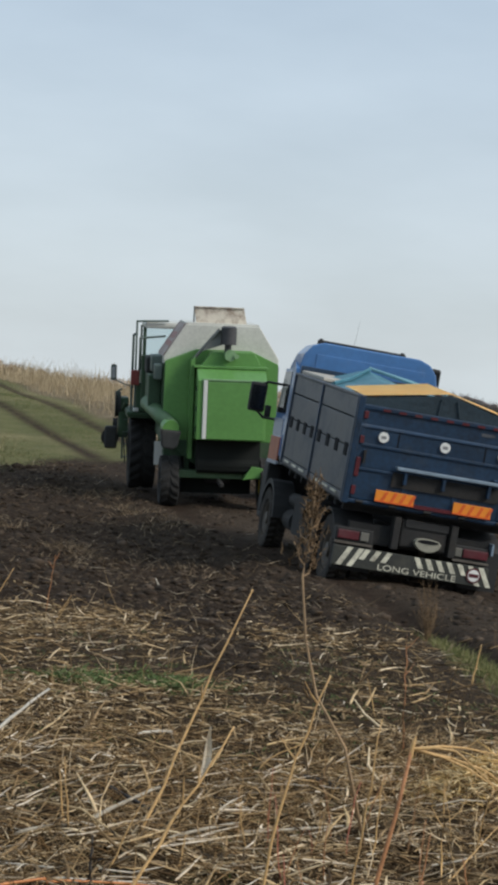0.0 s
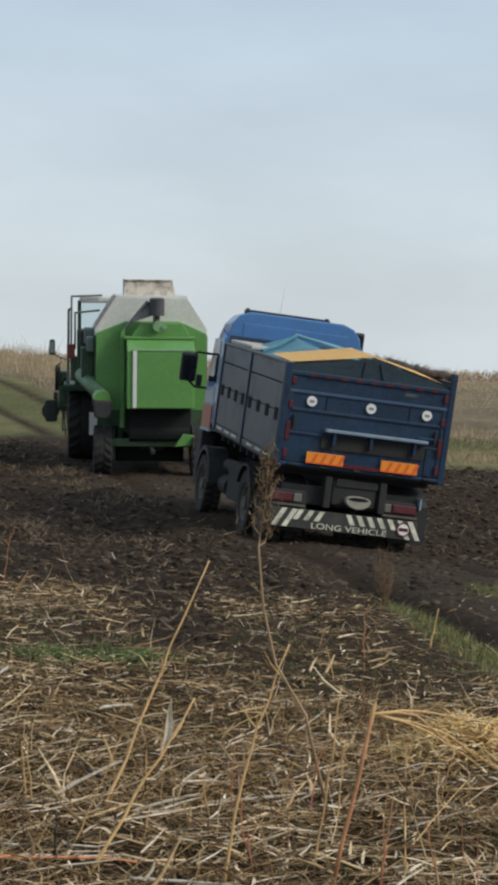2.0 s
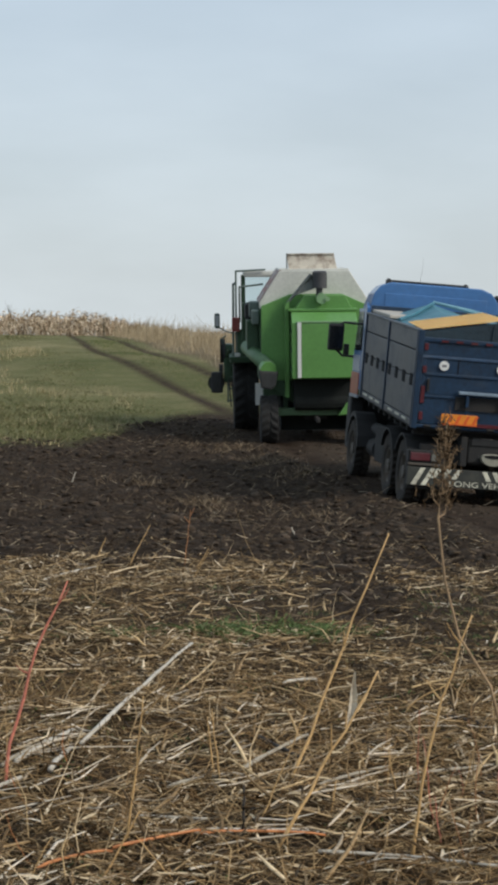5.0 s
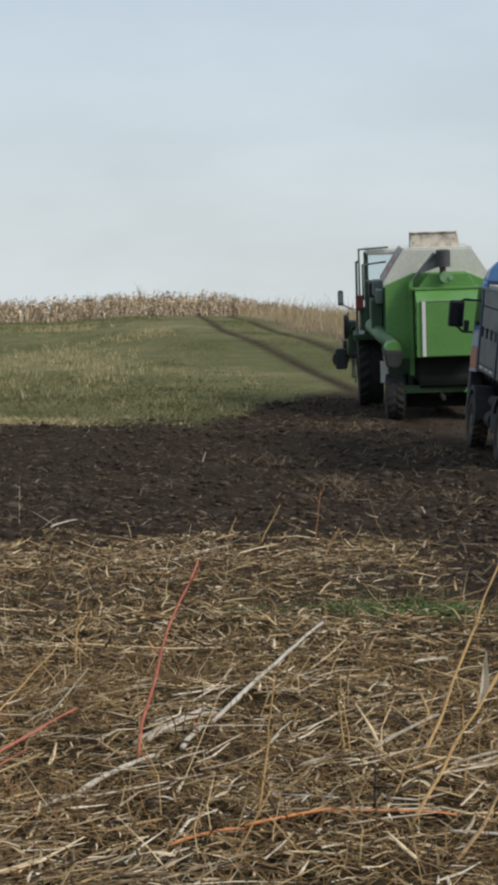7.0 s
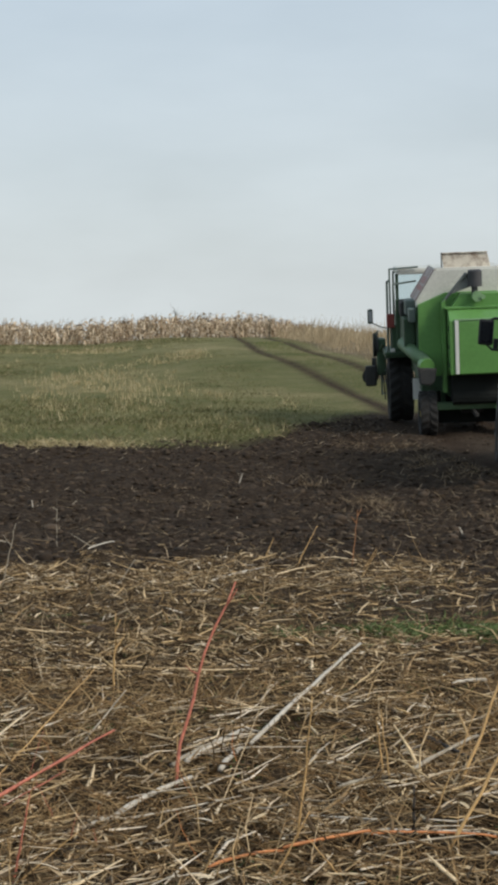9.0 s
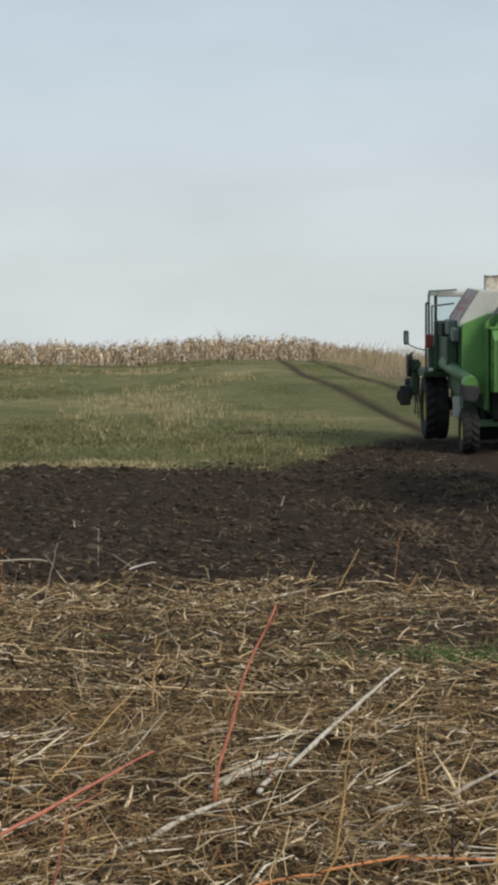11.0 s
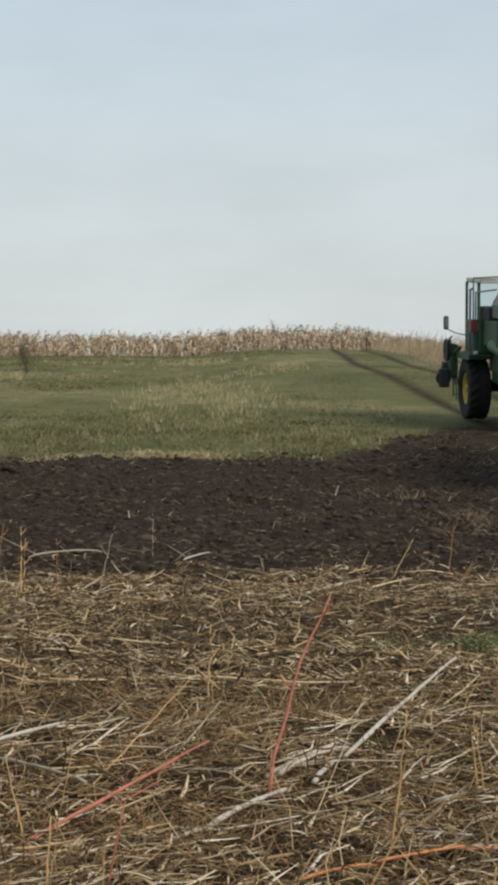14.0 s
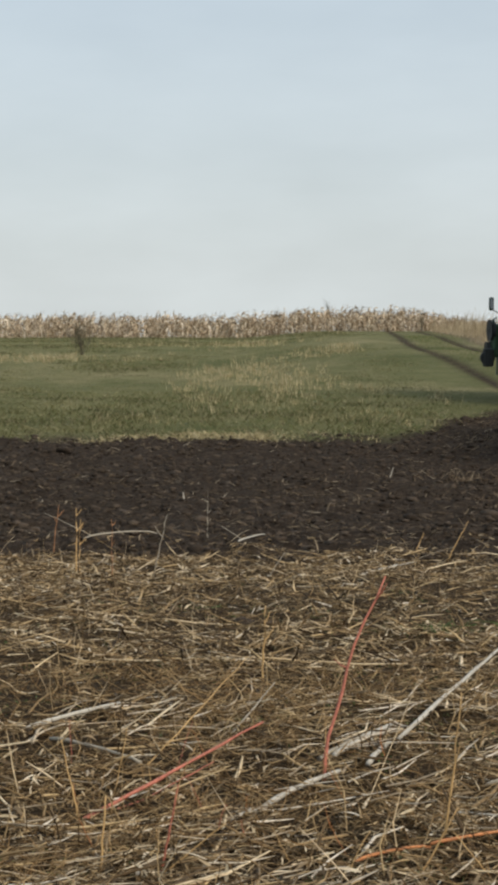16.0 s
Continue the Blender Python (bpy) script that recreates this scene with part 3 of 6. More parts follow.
    part("left_fold", pipe(((-0.34, 3.7, 2.75), (-0.75, 3.2, 2.56), (-1.1, 2.6, 2.48)), 0.03, 6), TEAL_TARP, truck, m=BED)
    bm = bmesh.new()
    rng = random.Random(5)
    for k in range(14):
        y = 0.05 + k * 0.33
        add_rod(bm, (1.17 + rng.uniform(-.02, .02), y, 2.53 + rng.uniform(-.02, .02)), (1.17 + rng.uniform(-.02, .02), y + 0.38, 2.53 + rng.uniform(-.02, .03)), 0.06, sides=8)
    part("rolled_cover", bm, BROWN_ROLL, truck, "brown rolled cover along the rail", True, m=BED)
    bm = bmesh.new()
    for k in range(260):
        y = rng.uniform(0.0, 4.6)
        p = Vector((1.16 + rng.uniform(-.06, .10), y, 2.55 + rng.uniform(-.02, .03)))
        add_rod(bm, p, p + Vector((rng.uniform(-.08, .12), rng.uniform(-.14, .14), rng.uniform(0.0, .10))), 0.0035, 0.001, sides=3, caps=False)
    part("caught_straw", bm, BROWN_ROLL, truck, m=BED)["kind"] = "stuff"


def cab():
    """High-roof cab: rounded shell, doors, glass, roof bar, mirrors on arms."""
    w, y0, y1 = 1.17, 5.02, 6.42
    outline = [(-w, 1.55), (-w, 3.05), (-w + 0.05, 3.28), (-w + 0.17, 3.43), (-w + 0.36, 3.50), (w - 0.36, 3.50), (w - 0.17, 3.43), (w - 0.05, 3.28), (w, 3.05), (w, 1.55)]
    bm = slab(outline, "y", y0, y1)
    for v in bm.verts:
        if v.co.y > y1 - 0.01:
            v.co.y -= 0.45 * max(0, (v.co.z - 2.2) / 1.3) ** 1.3
            v.co.x *= 1 - 0.04 * max(0, (v.co.z - 1.6))
    bmesh.ops.bevel(bm, geom=bm.edges[:], offset=0.03, segments=3, affect="EDGES", profile=0.6)
    shell = part("cab", bm, CAB_BLUE, truck, "blue high-roof cab")
    part("rear_panel", boxed(-0.92, 0.92, y0 - 0.012, y0 + 0.02, 2.2, 3.30, bevel=0.01), CAB_BLUE, shell)
    for s in (-1, 1):
        part("air_deflector", slab([(5.0, 1.5), (5.14, 1.5), (5.14, 3.12), (5.0, 3.02)], "x", *sorted((s * 1.165, s * 1.22)), bevel=0.012), CAB_BLUE, shell)
        part("door", slab([(5.42, 1.55), (6.25, 1.55), (6.30, 2.25), (6.05, 3.0), (5.42, 3.0)], "x", *sorted((s * 1.165, s * 1.183)), bevel=0.006), CAB_BLUE, shell)
        part("side_window", slab([(5.46, 2.25), (6.24, 2.25), (6.02, 2.95), (5.46, 2.95)], "x", *sorted((s * 1.18, s * 1.19))), GLASS_DARK, shell, "dark side window")
        part("corner_panel", slab([(5.30, 1.9), (5.40, 1.9), (5.40, 3.1), (5.30, 3.15)], "x", *sorted((s * 1.17, s * 1.186))), CAB_WHITE, shell, "pale pillar")
        part("lower_panel", slab([(5.5, 1.46), (6.3, 1.46), (6.32, 1.85), (5.5, 1.85)], "x", *sorted((s * 1.18, s * 1.20)), bevel=0.006), CAB_ORANGE, shell, "orange-brown lower panel")
        part("trim_strip", slab([(5.5, 1.40), (6.35, 1.40), (6.35, 1.455), (5.5, 1.455)], "x", *sorted((s * 1.165, s * 1.20))), CAB_WHITE, shell)
        part("side_panel", slab([(5.5, 1.88), (6.28, 1.88), (6.29, 2.16), (5.5, 2.16)], "x", *sorted((s * 1.175, s * 1.192))), CAB_WHITE, shell, "grey-white panel")
        # mirror on two arms
        mx = s * 1.50
        lift = 0.0 if s < 0 else 0.74
        mw = 0.145 if s < 0 else 0.095
        m_ = part("mirror", boxed(mx - mw, mx + mw, 6.50, 6.62, 2.20 + lift, 2.70 + lift, bevel=0.045), BLACK, truck, "black wing mirror")
        part("mirror_glass", boxed(mx - mw + 0.03, mx + mw - 0.03, 6.492, 6.499, 2.25 + lift, 2.65 + lift), GLASS_DARK, m_)
        part("mirror_arm", pipe(((s * 1.15, 6.3, 2.72 + lift * 0.8), (s * 1.36, 6.52, 2.73 + lift * 0.9), (mx, 6.55, 2.64 + lift)), 0.022), BLACK, m_)
        part("mirror_arm", pipe(((s * 1.15, 6.3, 2.12 + lift), (s * 1.36, 6.52, 2.12 + lift), (mx, 6.55, 2.24 + lift)), 0.022), BLACK, m_)
        part("wide_mirror", boxed(s * 1.30 - 0.05, s * 1.30 + 0.05, 6.46, 6.54, 2.14, 2.34, bevel=0.02), BLACK, m_)
        part("step", boxed(*sorted((s * 0.95, s * 1.2)), 6.1, 6.4, 0.45, 1.4, bevel=0.03), BLACK, truck)
    part("roof_bar", pipe(((-0.82, 5.45, 3.53), (0.62, 5.45, 3.53)), 0.02), BLACK, truck, "black roof light bar")
    for x in (-0.80, 0.60):
        part("roof_bracket", boxed(x - 0.05, x + 0.05, 5.40, 5.50, 3.44, 3.545, bevel=0.015), BLACK, truck)
        part("beacon", rod((x, 5.45, 3.525), (x, 5.45, 3.57), 0.04, 0.03, 10), BLACK, truck)
    part("aerial", rod((-0.15, 5.9, 3.45), (-0.12, 5.85, 4.0), 0.003, 0.001, 5), BLACK, truck)
    part("windscreen", slab([(-1.05, 2.15), (1.05, 2.15), (0.98, 2.9), (-0.98, 2.9)], "y", 6.40, 6.43), GLASS_DARK, truck)
    part("front_bumper", boxed(-1.18, 1.18, 6.35, 6.6, 0.45, 1.4, bevel=0.05), BLACK, truck)


def chassis():
    for x in (-0.42, 0.36):
        part("chassis_rail", boxed(x - 0.04, x + 0.04, 0.1, 6.4, 0.72, 1.0, bevel=0.01), IRON, truck)
    for y in (0.66, 1.96, 5.6):
        part("axle", rod((-0.95, y, 0.5), (0.9, y, 0.5), 0.09, sides=12), IRON, truck)
    part("fuel_tank", slab([(2.70, 0.45), (2.70, 0.98), (2.80, 1.03), (4.00, 1.03), (4.10, 0.98), (4.10, 0.45), (4.00, 0.4), (2.80, 0.4)], "x", -1.05, -0.50, bevel=0.03), IRON, truck, "dark muddy fuel tank")
    for z, r in ((0.58, 0.17), (0.90, 0.11)):
        part("air_reservoir", rod((-0.90, 4.22, z), (-0.90, 4.82, z), r, sides=18), IRON, truck, "muddy iron air reservoir")
    part("reservoir_bracket", boxed(-0.80, -0.46, 4.45, 4.55, 0.45, 1.0, bevel=0.01), IRON, truck)
    part("air_tank", rod((0.55, 3.2, 0.65), (0.55, 4.4, 0.65), 0.2, sides=16), IRON, truck)
    for s, xc in ((-1, -0.95), (1, 0.87)):
        for y in (0.66, 1.96):
            arc = [(y + 0.60 * math.cos(a), 0.5 + 0.60 * math.sin(a)) for a in np.linspace(0.5, math.pi - 0.5, 9)]
            arc += [(y + 0.57 * math.cos(a), 0.5 + 0.57 * math.sin(a)) for a in np.linspace(math.pi - 0.5, 0.5, 9)]
            part("mudguard", slab(arc, "x", xc - 0.29, xc + 0.29), BLACK, truck)
        arc = [(5.6 + 0.66 * math.cos(a), 0.5 + 0.66 * math.sin(a)) for a in np.linspace(0.1, math.pi - 0.1, 11)]
        arc += [(5.6 + 0.58 * math.cos(a), 0.5 + 0.58 * math.sin(a)) for a in np.linspace(math.pi - 0.1, 0.1, 11)]
        part("wheel_arch", slab(arc, "x", *sorted((s * 0.85, s * 1.21))), BLACK, truck)
        part("mud_flap", boxed(xc - 0.27, xc + 0.27, 0.06, 0.085, 0.30, 0.85), BLACK, truck)
    part("rear_cross_beam", boxed(-1.05, 0.98, 0.10, 0.24, 0.70, 0.98, bevel=0.02), IRON, truck)
    up = Matrix.Translation((-0.09, 0, 0.19))
    part("hitch_block", boxed(-0.25, 0.42, 0.0, 0.2, 0.55, 0.92, bevel=0.03), IRON, truck, m=up)
    bowl = [(0.13 + 0.19 * math.cos(a), 0.66 + 0.13 * math.sin(a)) for a in np.linspace(math.pi, 2 * math.pi, 12)]
    bowl += [(0.13 + 0.17 * math.cos(a), 0.68 + 0.035 * math.sin(a)) for a in np.linspace(0, math.pi, 8)]
    part("tow_coupling", slab(bowl, "y", -0.12, 0.02, bevel=0.012), HITCH, truck, "pale worn tow coupling", m=up)
    mouth = [(0.13 + 0.15 * math.cos(a), 0.675 + 0.028 * math.sin(a)) for a in np.linspace(0, 2 * math.pi, 16, endpoint=False)]
    part("coupling_mouth", slab(mouth, "y", -0.126, -0.10), SLOT, truck, m=up)
    for x in (-0.32, 0.50):
        part("tow_bracket", boxed(x - 0.05, x + 0.05, -0.05, 0.15, 0.5, 0.95, bevel=0.015), IRON, truck, m=up)
    part("plate_holder", boxed(-0.20, 0.42, -0.02, 0.02, 0.83, 0.93), BLACK, truck, m=up)
    # lamps over the striped board
    for x0, lamps in ((-1.12, ((RED, 0.30, "red"), (LAMP_GLASS, 0.12, "clear"))), (0.56, ((LAMP_GLASS, 0.10, "clear"), (RED, 0.36, "red")))):
        x = x0
        box_ = part("lamp_housing", boxed(x0 - 0.03, x0 + 0.50, 0.02, 0.16, 0.50, 0.70, bevel=0.02), BLACK, truck, m=up)
        for mat, wide, word in lamps:
            part("tail_lamp", boxed(x, x + wide, -0.01, 0.03, 0.54, 0.66, bevel=0.012), mat, box_, word + " tail lamp glass", m=up)
            x += wide + 0.02
        part("lamp_rail", boxed(x0 - 0.03, x0 + 0.50, -0.03, 0.04, 0.475, 0.505), RIM_GREY, box_, m=up)
    # striped board
    board = part("striped_board", boxed(-1.16, 1.07, -0.06, 0.0, 0.17, 0.445, bevel=0.008), STRIPE_DARK, truck, "dirty black and white striped bumper board", m=up)
    for k in range(14):
        c = -1.10 + 0.155 * k
        if -0.28 < c + 0.05 < 0.02:
            continue
        d = 0.14 if c < -0.12 else -0.14
        lo, hi = (0.295 if -0.80 < c < 0.62 else 0.18), 0.44
        f = (hi - lo) / 0.26
        x_lo = c if d > 0 else c + 0.14 * f
        part("stripe", slab([(x_lo, lo), (x_lo + 0.075, lo), (x_lo + 0.075 + d * f, hi), (x_lo + d * f, hi)], "y", -0.068, -0.061), STRIPE, board, m=up)
    lettering("lettering", "LONG VEHICLE", 0.118, STRIPE, board, up @ Matrix.Translation((0.05, -0.0715, 0.225)) @ Matrix.Rotation(radians(90), 4, "X") @ Matrix.Diagonal((1.4, 1, 1, 1)))
    sign = part("round_sign", rod((0.86, -0.075, 0.315), (0.86, -0.06, 0.315), 0.105, sides=26), RED, board, "round red and white sign", m=up)
    part("sign_field", rod((0.86, -0.079, 0.315), (0.86, -0.07, 0.315), 0.082, sides=26), WHITE, sign, m=up)
    part("sign_bar", boxed(0.79, 0.93, -0.083, -0.075, 0.29, 0.34), RED, sign, m=up)
    part("side_tab", boxed(1.075, 1.10, -0.03, 0.25, 0.62, 0.78), PALE_BAR, truck, m=up)


bed()
cover()
cab()
chassis()
truck_wheels = [
    (wheel("wheel", truck, -1.06, 5.6, 0.5, 0.15, 0.29, LORRY_TYRE, RIM_GREY, -1), 0.5),
    (wheel("wheel", truck, 1.0, 5.6, 0.5, 0.15, 0.29, LORRY_TYRE, RIM_GREY, 1), 0.5),
] + [(wheel("wheel", truck, s * 0.92 - 0.12 - 0.03 * (s < 0), y, 0.5, 0.14, 0.29, LORRY_TYRE, RIM_GREY, s, dual=0.31), 0.5) for s in (-1, 1) for y in (0.66, 1.96)]

# ---- combine harvester ----
GREEN = material("combine_green_paint", (0.108, 0.262, 0.066), 0.45, vary=0.12, scale=1.5, dirt=0.18, dirt_colour=(0.11, 0.22, 0.08), coat=0.15)
# dusty dark green; on flanks and lower body its darkness is painted shade
GREEN_DARK = material("combine_dusty_shaded_green", (0.030, 0.072, 0.032), 0.55, vary=0.25, scale=3, dirt=0.35, dirt_colour=(0.07, 0.075, 0.05))
GREEN_PALE = material("combine_faded_green", (0.19, 0.33, 0.16), 0.55, vary=0.2, scale=3, dirt=0.3, dirt_colour=(0.25, 0.28, 0.2))
AUGER_GREEN = material("auger_dusty_green", (0.085, 0.160, 0.075), 0.55, vary=0.3, scale=3, dirt=0.35, dirt_colour=(0.16, 0.19, 0.13))
TANK_WHITE = material("tank_off_white_paint", (0.57, 0.565, 0.51), 0.5, vary=0.14, scale=2.5, dirt=0.22, dirt_colour=(0.27, 0.25, 0.21))
TANK_MAUVE = material("tank_stained_slope", (0.40, 0.33, 0.30), 0.65, vary=0.3, scale=4, dirt=0.55, dirt_colour=(0.19, 0.115, 0.10), dirt_scale=1.6)
TANK_BROWN = material("tank_rusty_edge", (0.20, 0.13, 0.11), 0.7, vary=0.3, scale=5, dirt=0.3)
FADED_RED = material("faded_red_mark", (0.34, 0.17, 0.15), 0.6, vary=0.3, scale=6, dirt=0.3, dirt_colour=(0.42, 0.38, 0.34))
FLAP = material("rusty_cream_flap", (0.66, 0.60, 0.50), 0.6, vary=0.15, scale=5, dirt=0.6, dirt_colour=(0.17, 0.082, 0.045), dirt_scale=4.0)
WHITE_STRIP = material("white_edge_strip", (0.66, 0.66, 0.62), 0.45, vary=0.06)
CAN = material("dark_grey_precleaner", (0.055, 0.055, 0.058), 0.6, vary=0.25)
PIPE_GREY = material("grey_stay", (0.15, 0.16, 0.15), 0.6, vary=0.3)
RED_LAMP = material("red_plastic_box", (0.24, 0.05, 0.042), 0.4, vary=0.2, dirt=0.2)
RIM_YELLOW = material("yellow_rim", (0.50, 0.38, 0.05), 0.5, vary=0.25, scale=5, dirt=0.35)
# near-black that holds the deep shade under and inside the machine
UNDER_SHADE = material("machine_shade_black", (0.007, 0.010, 0.008), 0.9, vary=0.4, scale=5, bump=0.5)
GLASS_PALE = clear_glass("pale_cab_glass", (0.84, 0.90, 0.91))
RAIL = material("grey_green_rail", (0.10, 0.135, 0.115), 0.55, vary=0.2)
BOOT = material("black_rubber_boot", (0.03, 0.031, 0.03), 0.8, vary=0.3, dirt=0.3)

combine = tagged(new("combine_harvester"), "green combine harvester with off-white grain tank on field track", "combine harvester")
CX = -0.26


def combine_body():
    # grain tank: sloped white walls over green sides
    lo, hi = (-1.45, 0.90), (-1.02, 0.48)
    back = [(lo[0], 2.88), (lo[0], 3.03), (hi[0], 3.70), (hi[1], 3.70), (lo[1], 3.05), (lo[1], 2.88)]
    bm = slab(back, "y", 1.0, 3.1, bevel=0.02)
    tank = part("grain_tank", bm, TANK_WHITE, combine, "off-white sloped grain tank")
    part("side_slope", slab([(lo[0] - 0.012, 3.04), (hi[0] - 0.012, 3.705), (hi[0] + 0.05, 3.715), (lo[0] + 0.05, 3.04)], "y", 1.02, 1.12), TANK_BROWN, tank, "rusty tank edge")
    part("side_slope", slab([(lo[0] - 0.014, 3.03), (hi[0] - 0.014, 3.70), (hi[0], 3.70), (lo[0], 3.03)], "y", 1.13, 3.08), TANK_MAUVE, tank, "tank slope stained rusty mauve")
    for t0, t1, y0, y1 in ((0.30, 0.44, 1.35, 2.7), (0.52, 0.72, 1.5, 2.5)):
        a, b = ((lo[0] + (hi[0] - lo[0]) * t, 3.03 + 0.67 * t) for t in (t0, t1))
        part("faded_mark", slab([(a[0] - 0.020, a[1]), (b[0] - 0.020, b[1]), (b[0] - 0.012, b[1]), (a[0] - 0.012, a[1])], "y", y0, y1), FADED_RED, tank, "faded red marking")
    part("tank_rim", boxed(hi[0], hi[1], 1.05, 3.05, 3.70, 3.735, bevel=0.01), TANK_WHITE, tank)
    flap = slab([(-0.80, 3.72), (-0.85, 4.06), (0.17, 4.05), (0.24, 3.72)], "y", 1.20, 1.23, bevel=0.006)
    f = part("tank_flap", flap, FLAP, combine, "cream tank flap with rust")
    part("flap_edge", boxed(-0.86, -0.835, 1.16, 1.25, 3.72, 4.07), PIPE_GREY, f)
    part("flap_edge", boxed(-0.85, 0.17, 1.17, 1.25, 4.045, 4.065), FLAP, f)
    # green rear wall, left shoulder and flanks; flanks and core have shade in their green
    wall = [(-1.42, 1.35), (-1.42, 2.95), (-0.80, 3.20), (0.32, 3.20), (0.88, 2.95), (0.88, 1.35)]
    part("rear_wall", slab(wall, "y", 0.85, 1.0, bevel=0.015), GREEN, combine)
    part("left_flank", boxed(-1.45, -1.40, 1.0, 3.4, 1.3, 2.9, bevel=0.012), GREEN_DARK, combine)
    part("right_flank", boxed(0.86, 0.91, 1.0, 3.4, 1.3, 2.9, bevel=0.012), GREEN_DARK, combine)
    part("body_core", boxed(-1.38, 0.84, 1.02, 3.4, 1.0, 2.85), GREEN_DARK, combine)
    # funnel below the rear wall, its green darkened for the shade there
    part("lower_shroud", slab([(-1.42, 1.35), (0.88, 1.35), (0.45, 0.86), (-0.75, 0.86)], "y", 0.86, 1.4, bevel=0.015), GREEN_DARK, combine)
    part("corner_rib", slab([(-0.92, 1.0), (-0.83, 1.0), (-0.83, 3.08), (-0.92, 2.98)], "y", 0.60, 0.86, bevel=0.01), GREEN, combine)
    # straw hood
    hood = slab([(0.0, 1.44), (0.0, 2.62), (0.10, 2.68), (0.42, 2.86), (0.86, 2.88), (0.86, 1.38), (0.35, 1.42)], "x", -0.80, 0.58, bevel=0.018)
    h = part("straw_hood", hood, GREEN, combine, "bright green straw hood")
    part("rear_door", boxed(-0.60, 0.54, -0.03, 0.01, 1.46, 2.60, bevel=0.012), GREEN, h)
    part("edge_strip", boxed(-0.685, -0.605, -0.035, 0.01, 1.46, 2.63, bevel=0.008), WHITE_STRIP, h, "white edge strip")
    part("door_lip", boxed(-0.70, 0.57, -0.03, 0.02, 2.62, 2.66, bevel=0.01), GREEN_PALE, h)
    part("hood_ledge", boxed(-0.86, 0.62, 0.36, 0.84, 2.85, 2.90, bevel=0.012), GREEN, h)
    for z in (1.65, 2.05, 2.45):
        part("hinge", rod((-0.81, 0.12, z - 0.05), (-0.81, 0.12, z + 0.05), 0.02, sides=8), GREEN_DARK, h)
    part("hood_upper", slab([(-0.72, 2.88), (-0.50, 3.18), (0.36, 3.18), (0.52, 2.88)], "y", 0.55, 0.86, bevel=0.015), GREEN, combine)
    # outlet and chopper take the shade below the hood as their colour
    part("straw_outlet", boxed(-0.74, 0.54, 0.45, 0.84, 0.80, 1.40), UNDER_SHADE, combine, "straw outlet coloured near-black for its shade")
    part("straw_chopper", rod((-0.72, 0.62, 0.92), (0.52, 0.62, 0.92), 0.20, sides=18), UNDER_SHADE, combine)
    # pre-cleaner, its stay and the green cap below it
    part("pre_cleaner", rod((-0.18, 0.50, 3.33), (-0.18, 0.50, 3.67), 0.155, sides=22), CAN, combine, "dark grey cylindrical pre-cleaner")
    part("cleaner_lid", rod((-0.18, 0.50, 3.665), (-0.18, 0.50, 3.70), 0.165, 0.12, 22), CAN, combine)
    part("cleaner_neck", rod((-0.19, 0.50, 3.08), (-0.19, 0.50, 3.42), 0.07, sides=14), CAN, combine)
    part("stay", rod((-0.36, 0.52, 3.62), (-0.86, 0.66, 3.02), 0.045, 0.03, 10), PIPE_GREY, combine)
    part("stay_plate", slab([(-0.40, 3.62), (-0.30, 3.62), (-0.30, 3.32), (-0.70, 3.18)], "y", 0.54, 0.57), PIPE_GREY, combine)
    part("green_cap", rod((-0.15, 0.28, 3.12), (-0.15, 0.58, 3.12), 0.115, sides=20), GREEN_PALE, combine)
    part("cap_lamp", rod((-0.03, 0.24, 3.11), (-0.03, 0.30, 3.11), 0.05, sides=14), GREEN_PALE, combine, "small pale green knob")
    # machinery on the left flank
    part("side_shield", boxed(-1.72, -1.46, 1.35, 2.9, 1.98, 2.62, bevel=0.03), GREEN_DARK, combine)
    part("side_box", boxed(-1.62, -1.46, 1.0, 1.5, 2.55, 2.86, bevel=0.03), RAIL, combine, "grey-green box")
    part("side_screen", boxed(-1.80, -1.50, 3.0, 3.34, 1.75, 2.95, bevel=0.03), GREEN_DARK, combine, "dusty dark green side screen")
    part("upper_locker", boxed(-1.66, -1.44, 1.5, 2.3, 2.68, 3.02, bevel=0.03), RAIL, combine, "grey-green side locker")
    part("dark_tank", boxed(-1.74, -1.46, 2.2, 3.2, 2.6, 2.95, bevel=0.05), BOOT, combine)
    # folded unloading auger with its boot
    part("unloading_auger", rod((-1.70, 1.9, 2.02), (-1.28, 0.30, 1.66), 0.155, 0.155, 22), AUGER_GREEN, combine, "dusty green unloading auger", True)
    part("auger_collar", rod((-1.315, 0.42, 1.645), (-1.29, 0.22, 1.62), 0.185, 0.17, 22), GREEN, combine)
    part("auger_boot", slab([(-1.50, 1.62), (-1.08, 1.58), (-1.14, 1.28), (-1.24, 1.20), (-1.46, 1.24)], "y", 0.18, 0.52, bevel=0.04), BOOT, combine, "black rubber spout")
    part("mud_flap", boxed(-1.54, -1.22, 1.58, 1.61, 0.76, 1.24, bevel=0.008), WHITE_STRIP, combine, "off-white mud flap")
    # rear axle, beams and tow bar
    part("rear_axle", boxed(CX - 0.95, CX + 0.95, 0.70, 0.92, 0.60, 0.76, bevel=0.02), AUGER_GREEN, combine)
    part("axle_stay", boxed(CX - 0.25, CX + 0.25, 0.85, 1.3, 0.5, 1.0, bevel=0.03), IRON, combine)
    part("right_bracket", slab([(0.20, 0.62), (0.55, 0.66), (0.62, 0.86), (0.38, 0.90)], "y", 0.40, 0.70, bevel=0.015), GREEN, combine)
